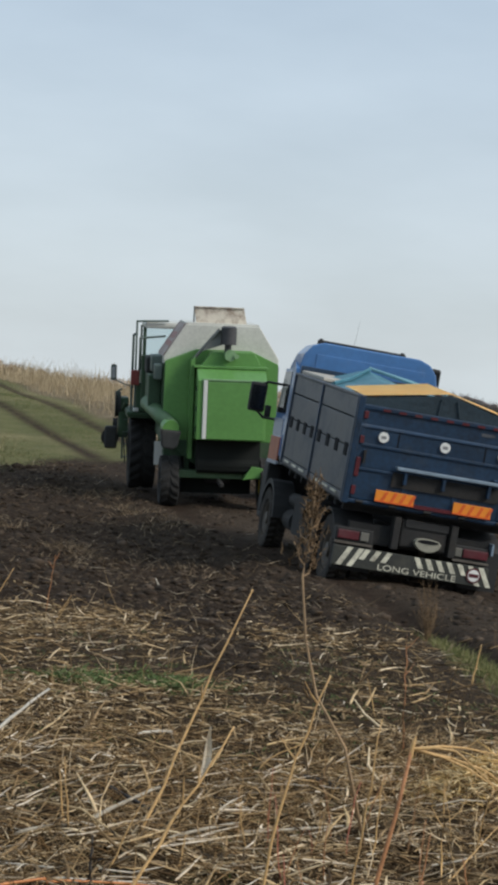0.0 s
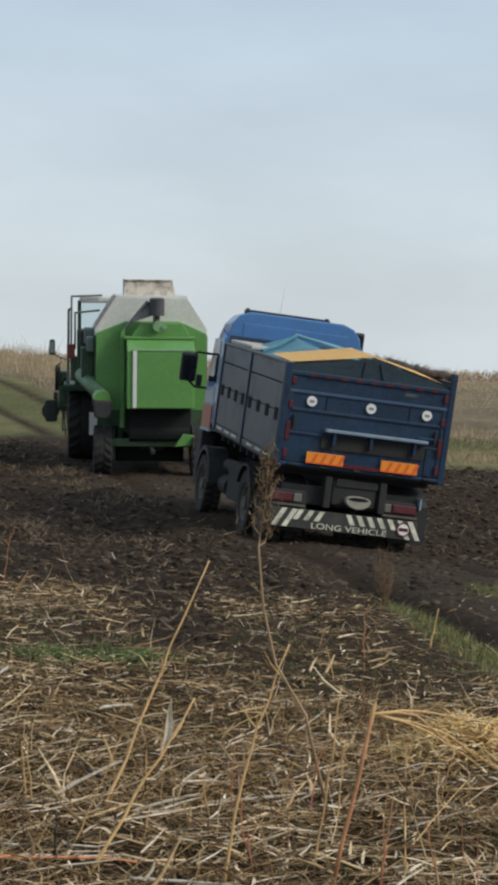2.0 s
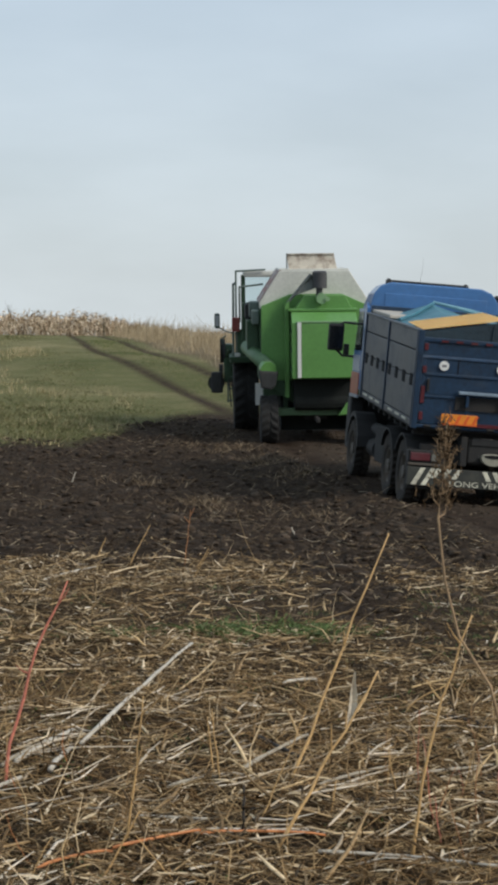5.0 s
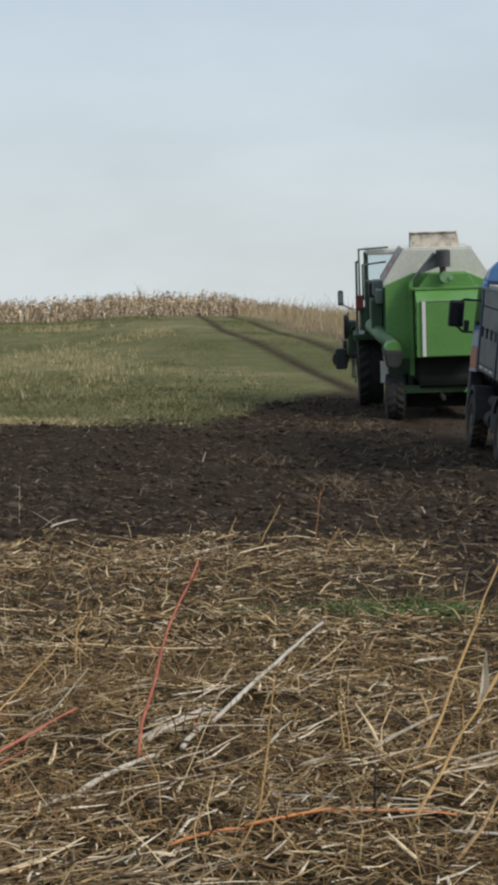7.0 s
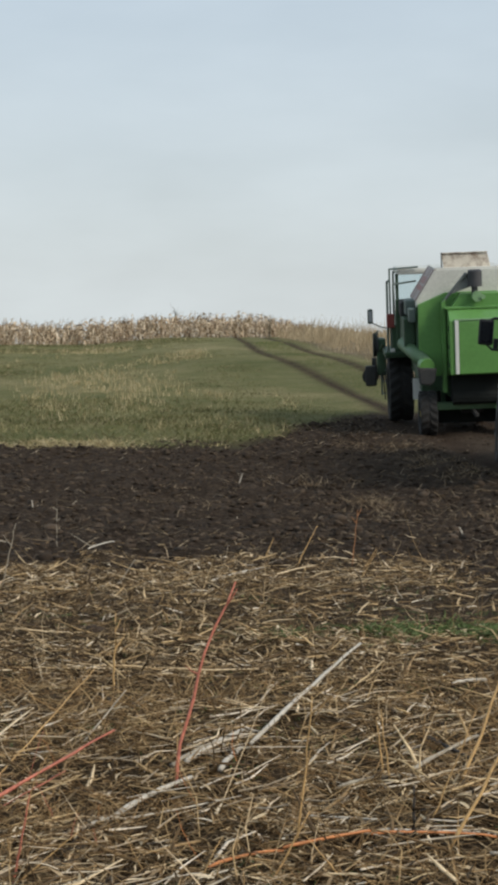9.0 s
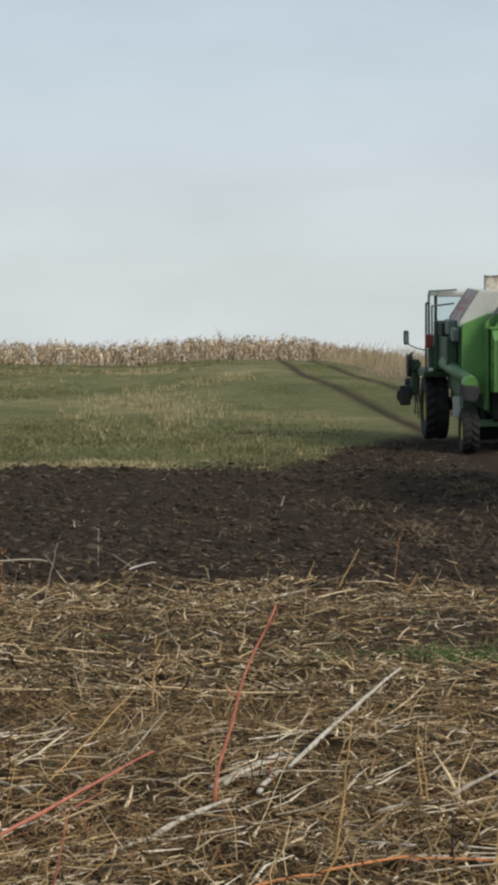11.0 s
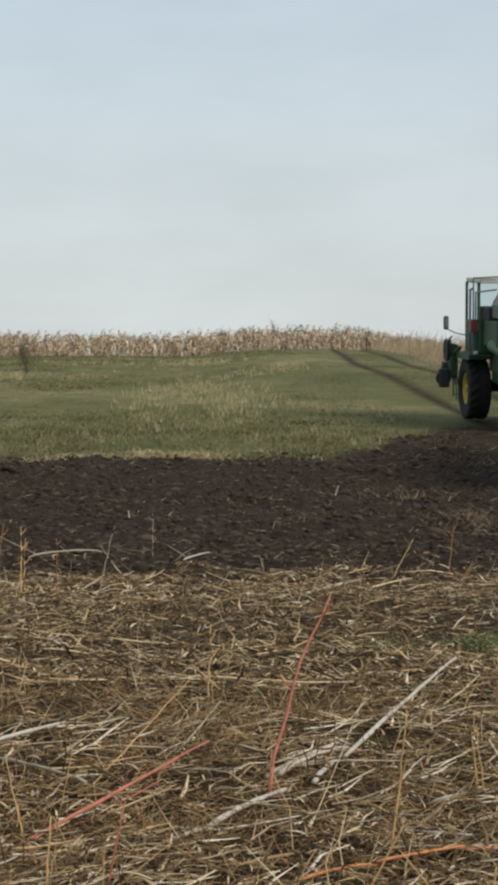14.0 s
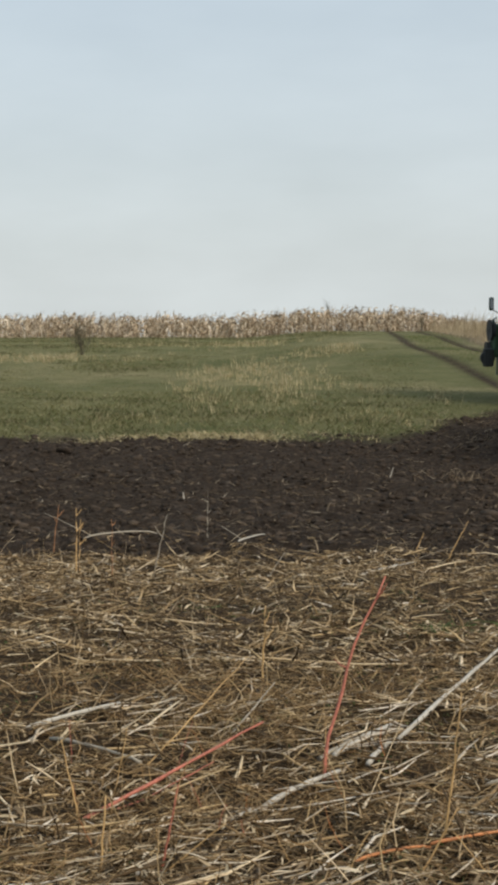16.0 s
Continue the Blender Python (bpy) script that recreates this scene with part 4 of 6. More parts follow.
    # added block that fills the space between the wheels with painted shade
    part("underbody_shade_block", boxed(-1.0, 0.45, 1.2, 3.6, 0.24, 0.6, bevel=0.04), UNDER_SHADE, combine)
    part("tow_bar", boxed(CX - 0.04, CX + 0.04, -0.15, 0.8, 0.52, 0.60, bevel=0.015), IRON, combine)
    for x in (-0.9, 0.4):
        part("frame_leg", boxed(x - 0.05, x + 0.05, 1.0, 1.14, 0.6, 1.2, bevel=0.01), GREEN_DARK, combine)
    part("front_axle", boxed(CX - 1.5, CX + 1.5, 3.85, 4.15, 0.72, 1.02, bevel=0.03), IRON, combine)
    # hangs low and near-black, its colour standing for the shade underneath
    part("shaded_belly", boxed(-1.0, 0.45, 1.4, 4.2, 0.55, 1.3, bevel=0.05), UNDER_SHADE, combine)


def combine_cab():
    part("cab_body", boxed(-1.78, 0.30, 3.35, 4.9, 1.75, 2.55, bevel=0.03), GREEN_DARK, combine)
    part("cab_roof", boxed(-1.74, 0.30, 3.25, 5.0, 3.52, 3.66, bevel=0.05), TANK_WHITE, combine)
    for x, y in ((-1.74, 3.40), (-1.74, 4.85), (0.26, 3.40), (0.26, 4.85)):
        part("cab_pillar", boxed(x - 0.035, x + 0.035, y - 0.035, y + 0.035, 2.5, 3.54), GREEN_DARK, combine)
    part("rear_glass", boxed(-1.70, 0.24, 3.385, 3.40, 2.56, 3.52), GLASS_PALE, combine, "pale cab glass")
    part("side_glass", boxed(-1.755, -1.74, 3.44, 4.82, 2.56, 3.52), GLASS_PALE, combine, "pale cab glass")
    part("side_glass", boxed(0.26, 0.275, 3.44, 4.82, 2.56, 3.52), GLASS_PALE, combine)
    part("front_glass", boxed(-1.70, 0.24, 4.87, 4.885, 2.3, 3.52), GLASS_PALE, combine)
    # platform, ladder and rails on the left
    part("platform", boxed(-2.08, -1.46, 3.0, 4.7, 1.66, 1.73, bevel=0.01), GREEN_DARK, combine)
    part("fender", slab([(3.05, 1.66), (3.25, 1.74), (4.75, 1.74), (4.95, 1.60), (4.95, 1.55), (3.05, 1.60)], "x", -2.06, -1.40), GREEN_DARK, combine)
    part("rail", pipe(((-1.92, 3.2, 1.7), (-1.92, 3.2, 3.66), (-1.25, 3.2, 3.69)), 0.022), RAIL, combine)
    part("rail", pipe(((-1.99, 3.3, 1.7), (-1.98, 3.3, 3.36), (-1.92, 3.25, 3.40)), 0.028), RAIL, combine)
    part("window_frame", pipe(((-1.84, 3.3, 2.5), (-1.84, 3.3, 3.30), (-1.30, 3.3, 3.36)), 0.022), RAIL, combine)
    part("red_box", boxed(-2.02, -1.84, 3.05, 3.22, 2.30, 2.62, bevel=0.02), RED_LAMP, combine, "red lamp box on the rail")
    part("side_column", boxed(-1.90, -1.74, 3.1, 3.3, 1.7, 2.35, bevel=0.02), GREEN_DARK, combine)
    m = part("mirror", boxed(-2.41, -2.28, 4.56, 4.62, 2.30, 2.66, bevel=0.05), RAIL, combine, "oval rear-view mirror on an arm")
    part("mirror_glass", boxed(-2.385, -2.305, 4.55, 4.556, 2.36, 2.60), MIRROR, m)
    part("mirror_arm", pipe(((-2.34, 4.6, 2.34), (-2.10, 4.62, 2.22), (-1.78, 4.6, 2.14)), 0.014, 6), RAIL, m)
    part("platform_lamp", boxed(-1.95, -1.84, 2.98, 3.04, 1.74, 1.82, bevel=0.02), WHITE_STRIP, combine)
    # drives and feeder gear that stand out ahead of the left wheel
    g = part("feeder_gear", boxed(-2.20, -1.98, 4.75, 5.25, 1.02, 1.92, bevel=0.05), GREEN_DARK, combine)
    part("pulley", lathe([(0.05, -0.06), (0.30, -0.06), (0.27, 0.0), (0.30, 0.06), (0.05, 0.06)], 24), BOOT, g, m=Matrix.Translation((-2.22, 5.0, 1.75)))
    part("pulley", lathe([(0.05, -0.05), (0.19, -0.05), (0.17, 0.0), (0.19, 0.05), (0.05, 0.05)], 20), BOOT, g, m=Matrix.Translation((-2.26, 5.2, 1.25)))
    part("headlight", rod((-2.38, 4.70, 1.02), (-2.38, 4.92, 1.02), 0.20, 0.17, 18), BOOT, combine, "black headlight housing")
    part("lamp_box", boxed(-2.50, -2.22, 4.62, 4.85, 0.78, 1.28, bevel=0.06), BOOT, combine)
    part("hydraulic_arm", rod((-2.15, 5.2, 1.5), (-2.05, 4.2, 1.85), 0.05, sides=10), GREEN_DARK, combine)
    part("gear_lever", pipe(((-2.2, 4.8, 1.9), (-2.24, 4.75, 2.05), (-2.15, 4.7, 2.12)), 0.02, 6), RAIL, combine)
    for k in range(4):
        x = -2.08 + 0.06 * k
        part("hose", pipe(((x, 4.75, 1.1), (x + 0.03, 4.6, 0.75), (x + 0.05, 4.7, 0.45)), 0.016, 6), BOOT, combine)
    for x in (-2.10, -1.86):
        part("ladder_rail", boxed(x - 0.02, x + 0.02, 4.76, 4.80, 0.55, 1.7), RAIL, combine)
    for k in range(4):
        part("rung", boxed(-2.10, -1.86, 4.75, 4.81, 0.58 + 0.28 * k, 0.61 + 0.28 * k), RAIL, combine)


combine_body()
combine_cab()
combine_wheels = [
    (wheel("wheel", combine, -1.70, 4.0, 0.80, 0.29, 0.42, TYRE, RIM_YELLOW, -1, lugs=20, depth=0.032, lean=0.6), 0.80),
    (wheel("wheel", combine, 1.18, 4.0, 0.80, 0.29, 0.42, TYRE, RIM_YELLOW, 1, lugs=20, depth=0.032, lean=0.6), 0.80),
    (wheel("wheel", combine, -1.27, 0.8, 0.52, 0.19, 0.27, TYRE, RIM_YELLOW, -1, lugs=18, depth=0.02, lean=0.6), 0.52),
    (wheel("wheel", combine, 0.75, 0.8, 0.52, 0.19, 0.27, TYRE, RIM_YELLOW, 1, lugs=18, depth=0.05, lean=0.6), 0.52),
]

# ---- plants and litter ----
def ramp_material(name, stops, rough=0.85, grain=0.25, scale=30.0):
    """Colour that differs from piece to piece along a ramp."""
    m = bpy.data.materials.new(name)
    m.use_nodes = True
    n, l = m.node_tree.nodes, m.node_tree.links
    b = n["Principled BSDF"]
    b.inputs["Roughness"].default_value, b.inputs["Specular IOR Level"].default_value = rough, 0.12
    piece, ramp = n.new("ShaderNodeNewGeometry"), n.new("ShaderNodeValToRGB")
    l.new(piece.outputs["Random Per Island"], ramp.inputs["Fac"])
    e = ramp.color_ramp.elements
    e[0].position, e[0].color = stops[0][0], (*stops[0][1], 1)
    e[1].position, e[1].color = stops[-1][0], (*stops[-1][1], 1)
    for p, c in stops[1:-1]:
        e.new(p).color = (*c, 1)
    where, spots = n.new("ShaderNodeTexCoord"), n.new("ShaderNodeTexNoise")
    l.new(where.outputs["Object"], spots.inputs["Vector"])
    spots.inputs["Scale"].default_value = scale
    shade = n.new("ShaderNodeMapRange")
    shade.inputs[1].default_value, shade.inputs[2].default_value = 0.3, 0.7
    shade.inputs[3].default_value, shade.inputs[4].default_value = 1 - grain, 1 + grain
    l.new(spots.outputs["Fac"], shade.inputs[0])
    tint = n.new("ShaderNodeVectorMath")
    tint.operation = "SCALE"
    l.new(ramp.outputs["Color"], tint.inputs[0])
    l.new(shade.outputs[0], tint.inputs["Scale"])
    l.new(tint.outputs[0], b.inputs["Base Color"])
    return m


STRAW = ramp_material("straw_litter", [(0.0, (0.048, 0.031, 0.018)), (0.28, (0.135, 0.086, 0.043)), (0.58, (0.31, 0.206, 0.104)), (0.82, (0.56, 0.395, 0.205)), (1.0, (0.82, 0.66, 0.45))])
SOIL_STRAW = ramp_material("earthy_straw", [(0.0, (0.045, 0.032, 0.021)), (0.5, (0.125, 0.088, 0.054)), (0.85, (0.29, 0.22, 0.14)), (1.0, (0.46, 0.38, 0.28))])
LEAF_LITTER = ramp_material("leaf_litter", [(0.0, (0.028, 0.021, 0.014)), (0.35, (0.105, 0.072, 0.042)), (0.62, (0.29, 0.205, 0.118)), (0.86, (0.58, 0.45, 0.28)), (1.0, (0.82, 0.70, 0.54))])
CHAFF = ramp_material("brown_chaff", [(0.0, (0.050, 0.033, 0.019)), (0.5, (0.155, 0.104, 0.055)), (1.0, (0.36, 0.255, 0.135))])
DEAD_CLUMP = ramp_material("brown_dead_grass", [(0.0, (0.10, 0.068, 0.042)), (0.6, (0.23, 0.165, 0.105)), (1.0, (0.42, 0.33, 0.215))])
RUSTY = ramp_material("rusty_dead_grass", [(0.0, (0.13, 0.075, 0.032)), (0.5, (0.30, 0.18, 0.080)), (1.0, (0.52, 0.36, 0.18))])
PALE_STALK = ramp_material("pale_stalk", [(0.0, (0.26, 0.19, 0.115)), (0.6, (0.54, 0.43, 0.30)), (1.0, (0.78, 0.67, 0.53))])
STRAW_BRIGHT = ramp_material("bright_straw", [(0.0, (0.36, 0.22, 0.08)), (0.4, (0.70, 0.48, 0.20)), (1.0, (0.90, 0.71, 0.42))])
GRASS = ramp_material("meadow_grass", [(0.0, (0.112, 0.118, 0.048)), (0.5, (0.162, 0.158, 0.070)), (0.8, (0.215, 0.195, 0.095)), (1.0, (0.31, 0.265, 0.15))], grain=0.35, scale=0.5)
RUT_GRASS = ramp_material("rut_grass_green", [(0.0, (0.10, 0.112, 0.040)), (0.7, (0.195, 0.195, 0.078)), (1.0, (0.37, 0.32, 0.17))])
CROWN_GRASS = ramp_material("crown_grass", [(0.0, (0.085, 0.115, 0.036)), (0.6, (0.14, 0.16, 0.06)), (1.0, (0.27, 0.23, 0.11))], scale=0.6)
FRESH = ramp_material("fresh_weed_green", [(0.0, (0.055, 0.085, 0.028)), (0.6, (0.115, 0.165, 0.055)), (1.0, (0.21, 0.25, 0.11))])
DEAD_WEED = ramp_material("dead_weed_tan", [(0.0, (0.23, 0.175, 0.105)), (0.5, (0.40, 0.315, 0.195)), (1.0, (0.54, 0.44, 0.295))], scale=1.2)
DRY_GRASS = ramp_material("dry_tall_grass", [(0.0, (0.26, 0.21, 0.105)), (0.5, (0.47, 0.38, 0.205)), (1.0, (0.62, 0.52, 0.32))], scale=1.2)
MAIZE_STALK = ramp_material("maize_stalk", [(0.0, (0.16, 0.115, 0.07)), (1.0, (0.40, 0.31, 0.20))], scale=1.5)
MAIZE = ramp_material("dry_maize", [(0.0, (0.17, 0.115, 0.07)), (0.4, (0.42, 0.31, 0.20)), (0.8, (0.66, 0.53, 0.38)), (1.0, (0.80, 0.70, 0.55))], scale=1.5)
CLOD = ramp_material("soil_clods", [(0.0, (0.029, 0.0210, 0.0152)), (0.6, (0.053, 0.0385, 0.0275)), (1.0, (0.088, 0.065, 0.047))], rough=0.98)
TWIG = ramp_material("dark_twigs", [(0.0, (0.085, 0.076, 0.052)), (1.0, (0.19, 0.165, 0.112))])
STEM_TAN = material("tan_dry_stem", (0.53, 0.33, 0.135), 0.7, vary=0.3, scale=9, stretch=(1, 1, 0.2))
STEM_RED = material("red_dry_stem", (0.46, 0.145, 0.090), 0.65, vary=0.4, scale=5)
STEM_ORANGE = material("orange_dry_stem", (0.52, 0.20, 0.07), 0.65, vary=0.3, scale=7)
STEM_RUST = material("rusty_brown_stem", (0.38, 0.175, 0.075), 0.75, vary=0.3, scale=8)
STALK_WHITE = material("bleached_stalk", (0.50, 0.45, 0.37), 0.75, vary=0.25, scale=9, dirt=0.25, dirt_colour=(0.16, 0.12, 0.08), dirt_scale=14)
STALK_GREY = material("weathered_grey_stalk", (0.36, 0.31, 0.235), 0.8, vary=0.3, scale=9, dirt=0.25, dirt_scale=14)
STUB_DARK = material("dark_rotten_stub", (0.045, 0.036, 0.028), 0.9, vary=0.4, scale=12, bump=0.4)
WEED_STEM = material("pale_brown_weed_stem", (0.32, 0.215, 0.12), 0.8, vary=0.35, scale=8)
HUSK = material("dry_leaf", (0.74, 0.66, 0.53), 0.75, vary=0.25, scale=12)

rng = np.random.default_rng(7)


def strips(name, p, ends, wide, mat, label, category, bend=0.15, sides=3, kind="stuff", sink=0.0):
    """Many thin tapered pieces in one mesh: from p to p + ends, bowed, three-sided."""
    n = len(p)
    d = ends / (np.linalg.norm(ends, axis=1, keepdims=True) + 1e-9)
    ref = np.where(np.abs(d[:, 2:3]) > 0.9, np.array([[1.0, 0, 0]]), np.array([[0, 0, 1.0]]))
    u = np.cross(d, ref)
    u /= np.linalg.norm(u, axis=1, keepdims=True)
    w = np.cross(u, d)
    length = np.linalg.norm(ends, axis=1, keepdims=True)
    bow = (u * rng.normal(0, 1, (n, 1)) + w * rng.normal(0, 0.6, (n, 1))) * length * bend
    verts = np.empty((n, 3, sides, 3))
    for i, t in enumerate((0.0, 0.5, 1.0)):
        c = p + ends * t + bow * (4 * t * (1 - t))
        s = wide * (1.0, 0.9, 0.35)[i]
        for k in range(sides):
            a = 2 * math.pi * k / sides
            verts[:, i, k] = c + s[:, None] * (u * math.cos(a) + w * math.sin(a) * 0.6)
    base = np.arange(n)[:, None] * 3 * sides
    quads = []
    for i in range(2):
        for k in range(sides):
            quads.append(np.stack([base[:, 0] + i * sides + k, base[:, 0] + i * sides + (k + 1) % sides,
                                   base[:, 0] + (i + 1) * sides + (k + 1) % sides, base[:, 0] + (i + 1) * sides + k], 1))
    return bulk(name, verts.reshape(-1, 3), np.concatenate(quads), mat, label, category, kind)


def ribbons(name, p, way, reach, rise, drop, wide, mat, label, category, twist=0.6):
    """Many flat leaves in one mesh: each leaves p along the compass angle way, rises and then hangs."""
    n = len(p)
    tw = rng.normal(0, twist, n)
    side = np.stack([-np.sin(way) * np.cos(tw), np.cos(way) * np.cos(tw), np.sin(tw)], 1)
    swing = rng.normal(0, 0.25, n)
    verts = np.empty((n, 5, 2, 3))
    for i, (t, w) in enumerate(((0.0, 0.5), (0.28, 1.0), (0.55, 0.95), (0.8, 0.6), (1.0, 0.08))):
        a = way + swing * t
        c = p + np.stack([np.cos(a) * reach * t, np.sin(a) * reach * t, rise * t - drop * t * t], 1)
        verts[:, i, 0] = c - side * (wide * w)[:, None]
        verts[:, i, 1] = c + side * (wide * w)[:, None]
    base = np.arange(n) * 10
    quads = [np.stack([base + 2 * i, base + 2 * i + 1, base + 2 * i + 3, base + 2 * i + 2], 1) for i in range(4)]
    return bulk(name, verts.reshape(-1, 3), np.concatenate(quads), mat, label, category)


def bulk(name, verts, faces, mat, label, category, kind="stuff"):
    me = bpy.data.meshes.new(name)
    k = faces.shape[1]
    me.vertices.add(len(verts))
    me.vertices.foreach_set("co", verts.astype(np.float32).ravel())
    me.loops.add(faces.size)
    me.loops.foreach_set("vertex_index", faces.astype(np.int32).ravel())
    me.polygons.add(len(faces))
    me.polygons.foreach_set("loop_start", np.arange(0, faces.size, k, dtype=np.int32))
    me.polygons.foreach_set("loop_total", np.full(len(faces), k, dtype=np.int32))
    me.update(calc_edges=True)
    me.materials.append(mat)
    return tagged(new(name, me), label, category, kind=kind)


def wedge(n, near, far, left=11.0, right=-25.5, power=2.0):
    """Places spread over the part of the field that lies before the standing eye."""
    r = (near ** power + rng.random(n) * (far ** power - near ** power)) ** (1 / power)
    a = np.radians(right + rng.random(n) * (left - right))
    return -np.sin(a) * r, np.cos(a) * r


def litter():
    # straw over the stubble, thick in drifts and thin where the soil shows
    def cover(x, y):
        soil, lit, grass, *_ = zones(x, y)
        drift = fbm(x * 0.55, y * 0.9, 3, 41) * 0.45 + fbm(x * 2.6, y * 3.4, 3, 47) * 0.55
        band = 0.10 * np.exp(-((y - 16.8 - 0.25 * np.sin(x * 1.3)) / 1.0) ** 2) - 0.07 * np.exp(-((y - 14.2) / 0.9) ** 2)
        return np.clip((0.05 + smooth(0.43, 0.60, drift + band)) * (0.03 + lit) * (1 - 0.9 * lane_share(x, y)), 0, 1)

    def laid(x, y, length, rise):
        th = rng.random(len(x)) * 2 * math.pi
        ends = np.stack([np.cos(th) * length, np.sin(th) * length, np.abs(rng.normal(0, rise, len(x))) * length], 1)
        ends[:, 2] += height(x + ends[:, 0], y + ends[:, 1]) - height(x, y)
        return ends

    x, y = wedge(150000, 4.6, 22.5, power=1.5)
    keep = rng.random(len(x)) < cover(x, y)
    x, y = x[keep], y[keep]
    n = len(x)
    ends = laid(x, y, rng.gamma(2.2, 0.026, n) + 0.026, 0.09)
    strips("straw_litter", np.stack([x, y, height(x, y) + rng.random(n) * 0.035], 1), ends, rng.uniform(0.0018, 0.0068, n) * (0.70 + y / 22), STRAW, "brown and tan straw litter on the stubble", "straw", bend=0.09)
    # broken leaves and husks, flat and curled
    x, y = wedge(52000, 4.6, 21.0, power=1.5)
    keep = rng.random(len(x)) < 0.10 + 0.90 * cover(x, y)
    x, y = x[keep], y[keep]
    lit = zones(x, y)[1]
    keep = rng.random(len(x)) < 0.10 + 0.9 * lit
    x, y = x[keep], y[keep]
    n = len(x)
    ribbons("leaf_litter", np.stack([x, y, height(x, y) + 0.012 + 0.03 * rng.random(n)], 1), rng.random(n) * 2 * math.pi, rng.gamma(2.5, 0.025, n) + 0.03,
            np.abs(rng.normal(0, 0.022, n)), np.abs(rng.normal(0, 0.022, n)), rng.uniform(0.0025, 0.0075, n), LEAF_LITTER, "broken brown leaves and husks on the stubble", "leaf litter", 0.3)
    # small green weeds between the straw
    x, y = wedge(3600, 5.0, 17.0, power=1.6)
    keep = (fbm(x * 1.6, y * 1.6, 3, 59) > 0.52) & (zones(x, y)[1] > 0.2)
    tufts("stubble_weed", x[keep], y[keep], 5, np.full(keep.sum(), 0.035), 0.005, FRESH, "small green weeds in the stubble", 0.03, 1.2)
    # thicker broken stalks
    x, y = wedge(2600, 4.8, 19.5, power=1.6)
    keep = rng.random(len(x)) < 0.06 + zones(x, y)[1] * (1 - lane_share(x, y))
    x, y = x[keep], y[keep]
    n = len(x)
    th = rng.random(n) * 2 * math.pi
    length = rng.gamma(3.0, 0.06, n) + 0.06
    ends = np.stack([np.cos(th) * length, np.sin(th) * length, np.abs(rng.normal(0, 0.05, n))], 1)
    ends[:, 2] += height(x + ends[:, 0], y + ends[:, 1]) - height(x, y)
    strips("broken_stalks", np.stack([x, y, height(x, y) + 0.02], 1), ends, rng.uniform(0.006, 0.011, n) , STRAW, "broken weathered stalks lying on the stubble", "straw", bend=0.04, sides=5)
    # pale stalks close to the eye
    x, y = rng.uniform(-1.0, 2.9, 460), rng.uniform(5.2, 9.5, 460)
    n = len(x)
    th = rng.normal(0, 0.7, n)
    length = rng.gamma(2.4, 0.055, n) + 0.04
    ends = np.stack([np.cos(th) * length, np.sin(th) * length, np.abs(rng.normal(0, 0.03, n))], 1)
    ends[:, 2] += height(x + ends[:, 0], y + ends[:, 1]) - height(x, y)
    strips("pale_stalks", np.stack([x, y, height(x, y) + 0.03], 1), ends, rng.uniform(0.004, 0.008, n), PALE_STALK, "pale bleached stalks over the stubble", "straw", bend=0.05, sides=5)
    # thin upright straws
    x, y = wedge(1900, 5.0, 20.0, power=1.6)
    keep = rng.random(len(x)) < 0.04 + zones(x, y)[1] * (1 - lane_share(x, y))
    x, y = x[keep], y[keep]
    n = len(x)
    h = rng.gamma(3.0, 0.045, n) + 0.05
    ends = np.stack([rng.normal(0, 0.5, n) * h, rng.normal(0, 0.5, n) * h, h], 1)
    strips("upright_straw", np.stack([x, y, height(x, y) - 0.01], 1), ends, rng.uniform(0.002, 0.0045, n), STRAW, "thin upright straw stubs in the stubble", "straw", bend=0.12)
    # chaff and short bits between the straw
    x, y = wedge(95000, 4.6, 20.0, power=1.3)
    soil, lit, *_ = zones(x, y)
    keep = rng.random(len(x)) < 0.03 + 0.97 * lit
    x, y = x[keep], y[keep]
    n = len(x)
    th = rng.random(n) * 2 * math.pi
    length = rng.uniform(0.015, 0.06, n)
    ends = np.stack([np.cos(th) * length, np.sin(th) * length, rng.normal(0, 0.3, n) * length], 1)
    strips("chaff", np.stack([x, y, height(x, y) + 0.008 + 0.02 * rng.random(n)], 1), ends, rng.uniform(0.002, 0.006, n), CHAFF, "fine brown chaff over the stubble", "chaff", bend=0.1)
    # rusty dead grass close to the eye
    x, y = wedge(11000, 4.7, 10.5, power=1.6)
    keep = rng.random(len(x)) < np.clip(fbm(x * 1.7, y * 1.7, 3, 53) * 2.4 - 0.75, 0.05, 1)
    x, y = x[keep], y[keep]
    n = len(x)
    h = rng.gamma(3.0, 0.018, n) + 0.02
    ends = np.stack([rng.normal(0, 2.0, n) * h, rng.normal(0, 1.5, n) * h, h], 1)
    strips("dead_grass", np.stack([x, y, height(x, y)], 1), ends, rng.uniform(0.0015, 0.0035, n), RUSTY, "rusty dead grass in the stubble", "dead grass", bend=0.2)
    # the stubble goes on round the standing place
    r = np.concatenate([rng.uniform(0.5, 11.0, 16000), rng.uniform(0.5, 4.8, 1700)])
    a = np.radians(np.concatenate([rng.uniform(11.0, 334.5, 16000), rng.uniform(-25.5, 11.0, 1700)]))
    x, y = -np.sin(a) * r, np.cos(a) * r
    n = len(x)
    th = rng.random(n) * 2 * math.pi
    length = rng.gamma(3.0, 0.045, n) + 0.04
    ends = np.stack([np.cos(th) * length, np.sin(th) * length, np.abs(rng.normal(0, 0.11, n)) * length], 1)
